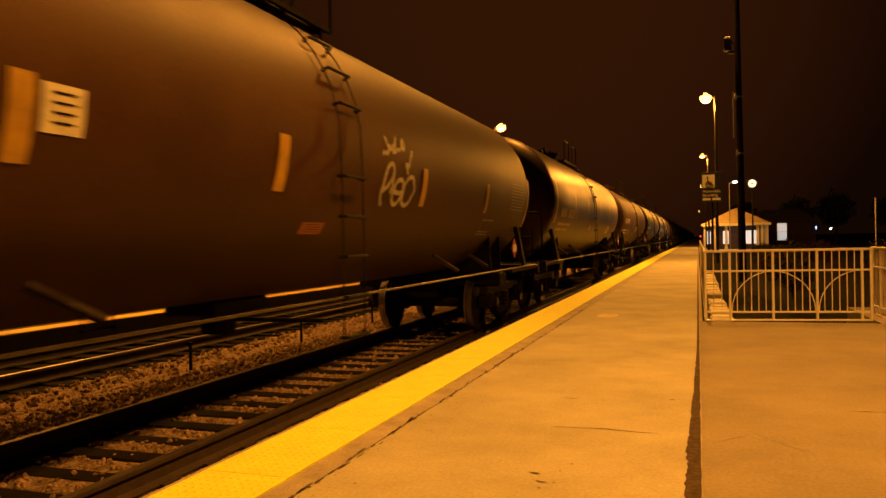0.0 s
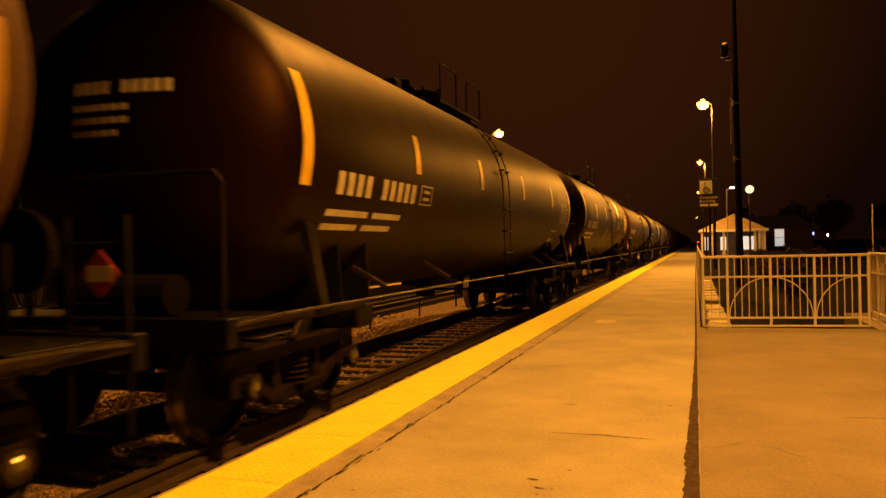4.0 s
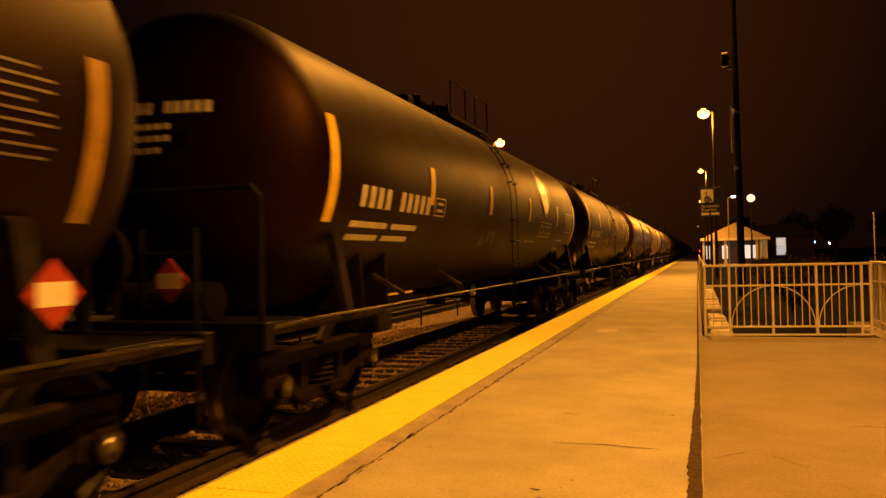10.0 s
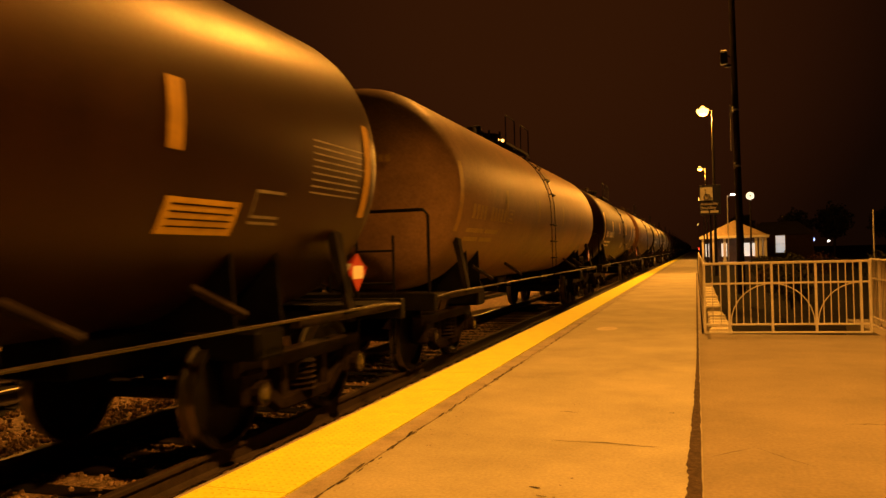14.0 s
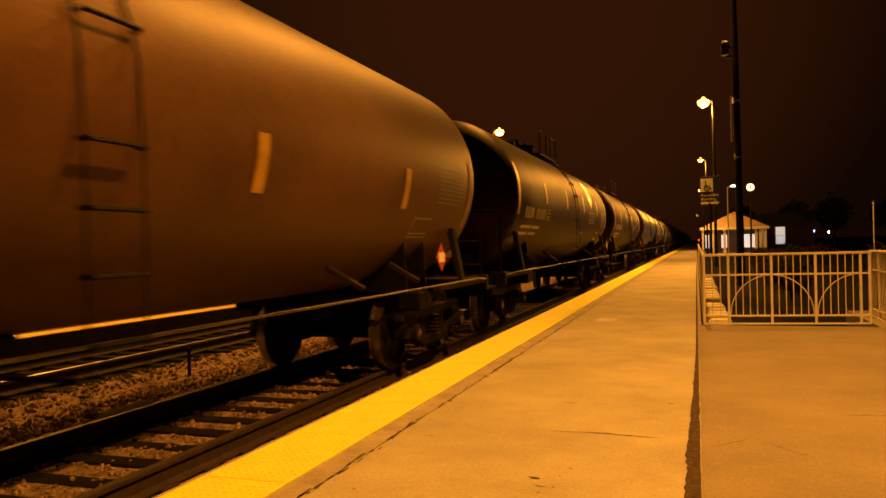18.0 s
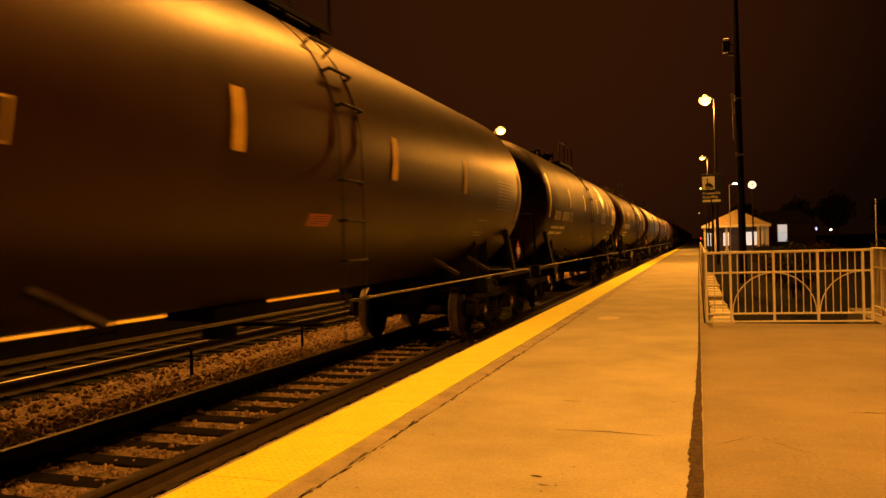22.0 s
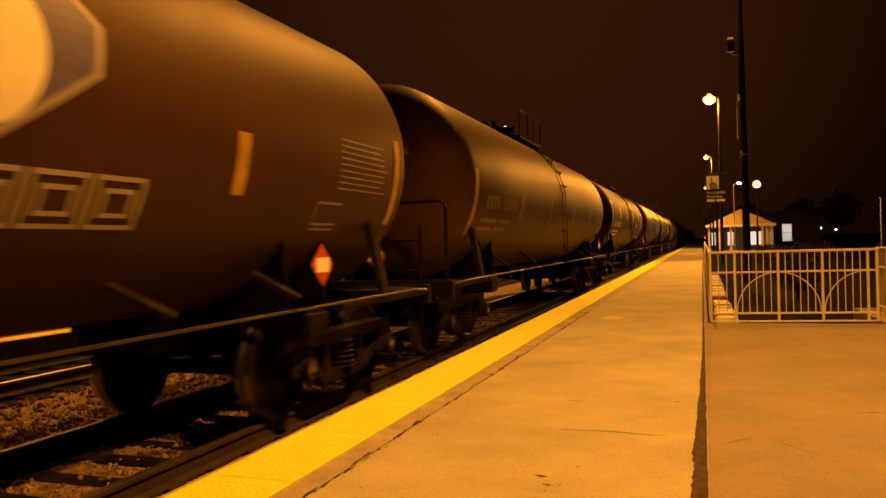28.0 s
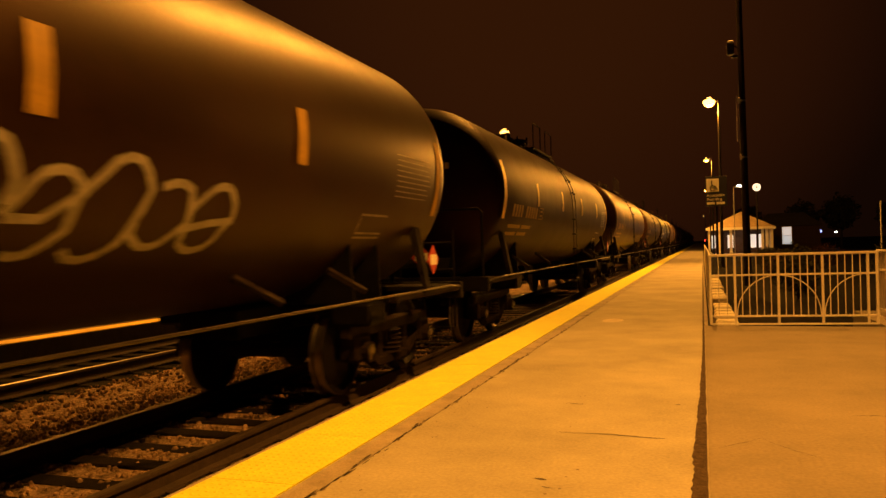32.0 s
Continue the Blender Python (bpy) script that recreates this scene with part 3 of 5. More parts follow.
def cross_step_fill(bm):
    top = TANK_Z + TANK_R
    box(bm, -0.42, 0.42, -0.09, 0.09, top + 0.012, top + 0.035, 0.004)


def top_rail_fill(bm):
    top = TANK_Z + TANK_R
    pipe(bm, [(0.72, 0.30, top - 0.05), (0.72, 0.30, top + 0.50), (0.72, 0.34, top + 0.54), (0.72, 1.08, top + 0.54), (0.72, 1.12, top + 0.50), (0.72, 1.12, top - 0.05)], 0.014, 6)


def manway_fill(bm):
    top = TANK_Z + TANK_R
    rod(bm, (0, -0.1, top - 0.1), (0, -0.1, top + 0.24), 0.30, 20)
    rod(bm, (0, -0.1, top + 0.24), (0, -0.1, top + 0.30), 0.34, 20)
    for i in range(6):
        a = i * math.pi / 3
        rod(bm, (0.34 * math.cos(a), -0.1 + 0.34 * math.sin(a), top + 0.16), (0.34 * math.cos(a), -0.1 + 0.34 * math.sin(a), top + 0.36), 0.025, 6)


def valve_fill(bm):
    top = TANK_Z + TANK_R
    lathe(bm, [(0.13, top - 0.06), (0.13, top + 0.22), (0.17, top + 0.23), (0.17, top + 0.27), (0.10, top + 0.28), (0.09, top + 0.40), (0.04, top + 0.42)], 14, "Z")


def vent_fill(bm):
    top = TANK_Z + TANK_R
    box(bm, -0.12, 0.12, -0.14, 0.14, top - 0.03, top + 0.30, 0.03)


def outlet_fill(bm):
    rod(bm, (0, 0, TANK_Z - TANK_R - 0.32), (0, 0, TANK_Z - TANK_R + 0.1), 0.17, 12)
    box(bm, -0.28, 0.28, -0.45, 0.45, TANK_Z - TANK_R - 0.12, TANK_Z - TANK_R + 0.02, 0.02)
    rod(bm, (0, 0.1, TANK_Z - TANK_R - 0.2), (1.1, 0.1, TANK_Z - TANK_R - 0.2), 0.02, 6)


def brake_fill(bm):
    rod(bm, (0.42, 7.9, 1.55), (0.42, 7.96, 1.55), 0.27, 16)
    rod(bm, (0.42, 7.8, 1.0), (0.42, 7.8, 1.6), 0.04, 6)
    rod(bm, (-0.75, 7.55, 1.2), (0.15, 7.55, 1.2), 0.16, 12)


def placard_fill(white):
    def fill(bm):
        if white:
            box(bm, -0.008, 0.010, -0.108, 0.108, -0.06, 0.06)
        else:
            v = [bm.verts.new((x, y, z)) for x in (-0.006, 0.006) for y, z in ((0, -0.175), (0.175, 0), (0, 0.175), (-0.175, 0))]
            bm.faces.new(v[4:])
            bm.faces.new(v[3::-1])
            for k in range(4):
                bm.faces.new((v[k], v[(k + 1) % 4], v[4 + (k + 1) % 4], v[4 + k]))
    return fill


SHARED = {
    "end_sill": simple("end_sill", STEEL, end_sill_fill), "side_beam": simple("side_beam", GRIME, side_beam_fill), "side_beam_b": simple("side_beam", GRIME, side_beam_b_fill),
    "end_deck": simple("end_deck", STEEL, deck_fill), "sill": simple("sill", STEEL, sill_fill), "corner_post": simple("corner_post", POST_PAINT, post_fill),
    "coupler": simple("coupler", GRIME, coupler_fill), "end_handrail": simple("end_handrail", STEEL, end_rail_fill), "end_ladder": simple("end_ladder", STEEL, end_ladder_fill),
    "brace": simple("brace", GRIME, brace_fill), "side_ladder": simple("side_ladder", STEEL, stile_fill), "cross_step": simple("cross_step", STEEL, cross_step_fill),
    "walkway": simple("walkway", GRIME, walkway_fill), "top_railing": simple("top_railing", STEEL, top_rail_fill), "manway": simple("manway", GRIME, manway_fill),
    "valve": simple("valve", GRIME, valve_fill), "vent_box": simple("vent_box", GRIME, vent_fill), "outlet": simple("outlet", STEEL, outlet_fill), "brake_gear": simple("brake_gear", STEEL, brake_fill),
    "placard": simple("placard", PLAC_RED, placard_fill(False)), "placard_band": simple("placard_band", PLAC_WHITE, placard_fill(True)),
}
RUNG = simple("rung", STEEL, lambda bm: pipe(bm, [(-0.05, -0.22, 0), (0.02, -0.21, 0), (0.02, 0.21, 0), (-0.05, 0.22, 0)], 0.016, 6))
END_RUNG = simple("rung", STEEL, lambda bm: rod(bm, (0.86, 0, 0), (1.30, 0, 0), 0.013, 6))
RAILS = {e: simple("side_handrail", HANDRAIL, rail_side_fill(e)) for e in (0.0, 0.3, 0.85)}
BEARING = simple("bearing_cap", BEARING_STEEL, lambda bm: (rod(bm, (-0.08, 0, 0), (0.02, 0, 0), 0.085, 10), rod(bm, (0.02, 0, 0), (0.035, 0, 0), 0.05, 8, 0.03)))
AXLE_Y = (-0.89, 0.89)
WHEEL_X = (-0.76, 0.76)
WHEELS = []


def add_bogie(car, y):
    bogie = part("bogie", BOLSTER, car, (0, y, 0))
    for x in (-1.0, 1.0):
        part("side_frame", SIDE_FRAME, bogie, (x, 0, 0), turn=(0, 0, 0 if x > 0 else 180))
        part("spring", SPRINGS, bogie, (x, 0, 0))
    for ay in AXLE_Y:
        for wx in WHEEL_X:
            w = part("wheel", WHEEL_MESH, bogie, (wx, ay, 0.457), turn=(0, 0, 0 if wx > 0 else 180))
            WHEELS.append((w, wx, ay))
        part("axle", AXLE, bogie, (0, ay, 0.457))
        for x in (-1, 1):
            part("bearing_cap", BEARING, bogie, (x * 1.17, ay, 0.457), turn=(0, 0, 0 if x > 0 else 180))


def mark_part(name, mat, fill, parent, label=""):
    return part(name, simple(name, mat, fill), parent, label=label)


STRIPES = {}


def stripe_mesh(tape, s0, s1, w):
    key = (tape, s0, s1, TANK_R)
    if key not in STRIPES:
        STRIPES[key] = simple("reflective_stripe", STRIPE if tape == "bright" else STRIPE_DULL, lambda bm: on_tank(bm, -w / 2, w / 2, s0, s1, ns=8))
    return STRIPES[key]


def disc_fill(yc, sc, ry, rs):
    def fill(bm):
        rows = []
        for j in range(21):
            a = math.pi * j / 20
            s, w = sc - rs * math.cos(a), ry * max(0.02, math.sin(a))
            ang, r = (s - 0.07) / TANK_R, TANK_R + 0.012
            rows.append([bm.verts.new((r * math.cos(ang), yc + k * w, TANK_Z + r * math.sin(ang))) for k in (-1, 0, 1)])
        for p, q in zip(rows, rows[1:]):
            for k in range(2):
                bm.faces.new((p[k], p[k + 1], q[k + 1], q[k]))
    return fill


def leaf_fill(yc, sc, half_w, half_h, lift):
    """Slanted leaf: an upright lozenge with rounded flanks."""
    def fill(bm):
        rows = []
        for j in range(17):
            u = 2 * j / 16 - 1
            w = half_w * min(1.0, (1 - abs(u)) * 1.2 + 0.10)
            s = sc + half_h * u
            ang = (s - 0.07) / TANK_R
            r = TANK_R + lift
            lean = 0.10 * u
            rows.append([bm.verts.new((r * math.cos(ang), yc + lean + k * w, TANK_Z + r * math.sin(ang))) for k in (-1, 0, 1)])
        for p, q in zip(rows, rows[1:]):
            for k in range(2):
                bm.faces.new((p[k], p[k + 1], q[k + 1], q[k]))
    return fill


def tank_car(index, shell, tape, drop, mark, logo=False, labels=(), spray=(), extra=0.0, title=""):
    """One tank car; its leading end points to -y. drop: how far its stripes and emblem sit below the usual height."""
    global TANK_R, TANK_Z
    TANK_R, TANK_Z = (1.382, 2.366) if index == 5 else BULK[shell]
    rise = TANK_R + TANK_Z - BASE_R - BASE_Z
    rng = random.Random(100 + index)
    colour = {"black": "black", "gloss": "glossy black", "matte": "sooty brown", "grey": "grey", "cream": "pale cream"}[shell]
    title = title or "with yellow reflective stripes"
    car = thing("tank_car", colour + " tank car " + title, "tank car", group="tank cars of the freight train")
    half, e = HALF + extra, extra
    part("tank", tank_mesh(shell, half), car, (0, {0: -0.12, 2: 0.0, 8: 0.0, 17: 0.0}.get(index, 0.11), TANK_Z))
    for end, s in ((0, 1), (180, -1)):
        off = (0, s * e, 0)
        for name in ("end_deck", "end_sill", "side_beam", "side_beam_b", "sill", "coupler", "end_handrail", "corner_post", "corner_post_b"):
            part(name.replace("_b", ""), SHARED[name], car, off, turn=(0, 0, end))
        ladder = part("end_ladder", SHARED["end_ladder"], car, off, turn=(0, 0, end))
        for k in range(3):
            part("rung", END_RUNG, ladder, (0, 7.86, 0.86 + 0.36 * k))
        part("side_handrail", RAILS[e], car, turn=(0, 0, end))
        ladder = part("side_ladder", SHARED["side_ladder"], car, (0, -0.22 * s, 0), turn=(0, 0, end))
        part("stile", SHARED["side_ladder"], ladder, (0, 0.44, 0))
        for k in range(5):
            part("rung", RUNG, ladder, (1.49, 0.22, 0.68 + 0.36 * k))
        for k in range(1, 6):
            a = math.radians(13 * k)
            part("rung", RUNG, ladder, ((TANK_R + 0.06) * math.cos(a), 0.22, TANK_Z + (TANK_R + 0.06) * math.sin(a)), turn=(0, -13 * k, 0))
        lift = (0, 0, rise)
        part("walkway", SHARED["walkway"], car, lift, turn=(0, 0, end))
        part("cross_step", SHARED["cross_step"], car, (0, s * 1.06, rise))
        part("top_railing", SHARED["top_railing"], car, lift, turn=(0, 0, end))
        part("top_railing", SHARED["top_railing"], car, (0, -s * 1.42, rise), turn=(0, 0, end))
    for y in (-5.4, -3.3, 3.0, 4.5):
        part("brace", SHARED["brace"], car, (0, y, 0))
        part("brace", SHARED["brace"], car, (0, -y, 0), turn=(0, 0, 180))
    part("brake_gear", SHARED["brake_gear"], car, (0, -e if index % 2 else e, 0), turn=(0, 0, 180 if index % 2 else 0))
    for name, y in (("manway", 0.0), ("valve", 0.66), ("valve", -0.78), ("vent_box", -1.35)):
        part(name, SHARED[name], car, (0, y, rise))
    part("outlet", SHARED["outlet"], car, (0, 0, TANK_Z - TANK_R - BASE_Z + BASE_R))
    add_bogie(car, -6.30 - e)
    add_bogie(car, 6.30 + e)
    # hazard placards on the ends and beside them
    side_y = 5.05 if index == 19 else 5.4 + e if shell in ("matte", "grey", "cream") else 6.5 + e
    nose = 0.38 + {7: 0.22, 22: -0.28}.get(index, 0.0)
    for y, x, turn in ((-7.92 - e, nose, -90), (7.92 + e, -0.38, 90), (side_y, 1.50, 0), (-side_y, -1.50, 180)):
        plac = part("placard", SHARED["placard"], car, (x, y, 1.38), "red and white hazard placard", (0, 0, turn))
        part("placard_band", SHARED["placard_band"], plac)
    if tape:
        if index != 2:
            part("reflective_stripe", stripe_mesh(tape, -0.30 - drop - (0.2 if index == 5 else 0.0), 0.68 - drop - (0.2 if index == 5 else 0.0), 0.17), car, (0, -6.72 - e + {1: 0.2, 5: -0.15, 9: 0.2, 14: 0.15, 16: 0.2, 17: 0.3}.get(index, 0.0), 0))
        part("reflective_stripe", stripe_mesh(tape, -0.40 - drop * 0.5, 0.50 - drop * 0.5, 0.13), car, (0, 6.88 + e, 0))
        for y in {2: (-1.34, 1.48), 0: (-3.5, -1.1, 2.1, 4.9), 16: (-3.85, -1.25, 1.55, 4.5), 19: (-4.1, -1.35, 1.55, 4.1), 1: (-3.8, -1.35, 1.5, 4.05), 9: (-3.8, -1.35, 1.5, 4.05), 5: (-5.1, -2.1, 1.0, 4.95)}.get(index, (-4.2, -1.75, 1.1, 3.63) if shell == "gloss" else (-4.1, -1.35, 1.55, 4.5)):
            part("reflective_stripe", stripe_mesh(tape, 0.01 - drop, 0.46 - drop, 0.15), car, (0, y, 0))
    if mark:
        m = MARK_FAINT if shell == "grey" else MARK_WHITE if mark == "white" else MARK_YELLOW
        f = {1: 0.25, 5: -0.2, 6: -0.48, 9: 0.2, 14: 0.18, 16: 0.25, 17: 0.28}.get(index, 0.0)
        y0 = -6.12 - e + f
        lift_s = {2: 0.14, 5: 0.07}.get(index, 0.0)
        mark_part("lettering", m, letters_fill((1, 1, 1, 1), y0, -0.34 + lift_s, 0.215, 0.205), car, "stencilled lettering")
        mark_part("lettering", m, letters_fill((1, 1, 1, 1, 1), y0 + 1.025, -0.34 + lift_s, 0.215, 0.205), car, "stencilled number")
        for v, first, second in ((-0.55, 0.9, 0.75), (-0.69, 0.75, 0.72)):
            for u, w in ((y0 - 0.1, first), (y0 - 0.1 + first + 0.13, second)):
                mark_part("lettering", m, lambda bm: on_tank(bm, u, u + w, v, v + 0.065, ns=1), car)
        b0, bs = {2: (-4.02, 0.14), 6: (-4.60, -0.17)}.get(index, (-3.98 - e + f, 0.0))
        mark_part("class_box", m, lambda bm: (on_tank(bm, b0, b0 + 0.4, -0.125 + bs, -0.11 + bs, ns=1), on_tank(bm, b0, b0 + 0.4, -0.34 + bs, -0.325 + bs, ns=1), on_tank(bm, b0, b0 + 0.02, -0.325 + bs, -0.125 + bs), on_tank(bm, b0 + 0.38, b0 + 0.4, -0.325 + bs, -0.125 + bs), on_tank(bm, b0 + 0.10, b0 + 0.3, -0.20 + bs, -0.165 + bs, ns=1), on_tank(bm, b0 + 0.10, b0 + 0.3, -0.285 + bs, -0.25 + bs, ns=1)), car)
        for row in HEAD_MARKS["faint" if shell == "grey" else mark]:
            part("head_lettering", row, car, {5: (-0.12, -e, 0.0), 1: (0.1, 0.0, 0.16)}.get(index, (0, -e, 0)))
    # data panel near the trailing end
    if logo and tape == "bright" and index not in (7, 13):
        panel = mark_part("data_panel", MARK_WHITE, lambda bm: on_tank(bm, 5.72 + e, 6.72 + e, -0.28 - drop, 0.27 - drop), car, "white data panel")
        mark_part("panel_line", MARK_WHITE, lambda bm: on_tank(bm, 5.72 + e, 6.2 + e, 0.295 - drop, 0.325 - drop, ns=1), car)
        for k, (v, w) in enumerate(((0.17, 0.34), (0.12, 0.30), (0.07, 0.36), (0.02, 0.28), (-0.12, 0.36), (-0.17, 0.26))):
            mark_part("panel_text", TANK_MATTE, lambda bm: on_tank(bm, 6.32 + e, 6.32 + e + w, v - drop, v + 0.026 - drop, 0.010, ns=1), panel)
    else:
        p0 = {11: 5.54, 15: 5.42, 9: 5.80}.get(index, 5.60 + e)
        for k in range(9):
            long = rng.uniform(0.85, 1.02)
            mark_part("data_line", MARK_WHITE if tape == "bright" else MARK_FAINT, lambda bm: (on_tank(bm, p0, p0 + long, -0.32 + 0.055 * k, -0.305 + 0.055 * k, ns=1)), car, "row of small white stencilled text")
    n0, ns0, nw = {1: (5.05, -0.78, 0.44), 9: (5.02, -0.62, 0.40), 11: (5.56, -0.85, 0.48), 15: (4.62, -0.78, 0.46), 19: (5.3, -0.72, 0.45)}.get(index, (4.95, -0.80, 0.62))
    for s in (0.0, 0.05, 0.25):
        mark_part("stencil_note", MARK_WHITE if tape == "bright" else MARK_FAINT, lambda bm: on_tank(bm, n0, n0 + nw, ns0 + s, ns0 + s + 0.024, ns=1), car, "thin white line of a stencilled note")
    mark_part("stencil_note", MARK_WHITE if tape == "bright" else MARK_FAINT, lambda bm: on_tank(bm, n0, n0 + 0.016, ns0 + 0.076, ns0 + 0.248), car)
    for kind, y, s, w, h in labels:
        m = {"yellow": LABEL_YELLOW, "white": MARK_WHITE, "red": LABEL_RED}[kind]
        mark_part("stencil_label", m, lambda bm: on_tank(bm, y, y + w, s, s + h), car, kind + " stencil label")
        mark_part("label_text", TANK_BLACK, lambda bm: [on_tank(bm, y + 0.06, y + w - 0.06, s + h * (0.2 + 0.2 * k), s + h * (0.25 + 0.2 * k), 0.010, ns=1) for k in range(4)], car)
    if logo:
        c = 0.72 - drop
        o, o2 = {17: (0.18, 0.25), 19: (-1.05, -0.68)}.get(index, (0.0, 0.0))
        mark_part("emblem_border", LOGO_PALE, leaf_fill(3.20 + o, c, 0.64, 0.56, 0.005), car, "pale emblem border")
        mark_part("emblem_backing", LOGO_BLUE, leaf_fill(3.20 + o, c, 0.59, 0.51, 0.008), car, "dark blue emblem backing")
        mark_part("emblem_disc", LOGO_WHITE, disc_fill(3.09 + o, c - 0.07, 0.37, 0.42), car, "white emblem disc")
        for k in range(3):
            u0, u1, v0, v1 = o2 + 2.62 + 0.43 * k, o2 + 3.01 + 0.43 * k, -0.27 - drop, 0.06 - drop
            mark_part("lettering", LOGO_PALE, lambda bm: [(on_tank(bm, u0 + g, u0 + g + 0.03, v0 + g, v1 - g), on_tank(bm, u1 - g - 0.03, u1 - g, v0 + g, v1 - g), on_tank(bm, u0 + g + 0.03, u1 - g - 0.03, v1 - g - 0.03, v1 - g, ns=1), on_tank(bm, u0 + g + 0.03, u1 - g - 0.03, v0 + g, v0 + g + 0.03, ns=1)) for g in (0.0, 0.075)], car, "pale outlined block letter shape")
    for kind, y0, s0, length, height, count, width in spray:
        make = rings if kind.startswith("round") else spikes
        mat = SPRAY if kind.endswith("white") else SPRAY_DULL
        for pts in make(y0, s0, length, height, count, rng):
            mark_part("graffiti", mat, lambda bm: stroke(bm, pts, width), car, "sprayed graffiti stroke")
    return car


other = SHARED["corner_post"].copy()
other.transform(Matrix.Diagonal((-1, 1, 1, 1)))
other.flip_normals()
SHARED["corner_post_b"] = other


HEAD_ROWS = ((0.32, 0, 4, 0.10), (0.32, 5, 5, 0.10), (0.19, 0, 6, 0.05), (0.09, 0, 6, 0.05), (-0.01, 0, 5, 0.05))


def head_marks_fill(z, first, n, h):
    # one row of small characters on the leading dished head
    def fill(bm):
        for k in range(n):
            x0 = -0.10 + (first + k) * 0.085
            vs = []
            for x, zz in ((x0, z), (x0 + 0.064, z), (x0 + 0.064, z + h), (x0, z + h)):
                q = max(0.0, 1 - (x * x + zz * zz) / TANK_R ** 2)
                vs.append(bm.verts.new((x, -HALF - HEAD * math.sqrt(q) - 0.012, TANK_Z + zz)))
            bm.faces.new(vs)
    return fill


HEAD_MARKS = {"faint": [simple("head_lettering", MARK_FAINT, head_marks_fill(*row)) for row in HEAD_ROWS], "white": [simple("head_lettering", MARK_WHITE, head_marks_fill(*row)) for row in HEAD_ROWS], "yellow": [simple("head_lettering", MARK_YELLOW, head_marks_fill(*row)) for row in HEAD_ROWS]}

# where the trailing end of each tank stands along the line at the start
G = [14.0, 30.48, 47.35, 63.9, 80.6, 99.34, 116.16, 132.55, 149.3, 165.9, 182.64, 199.85, 216.46, 233.29, 250.22, 267.3, 283.86, 300.98, 317.9, 335.06, 352.2, 369.05, 386.6]
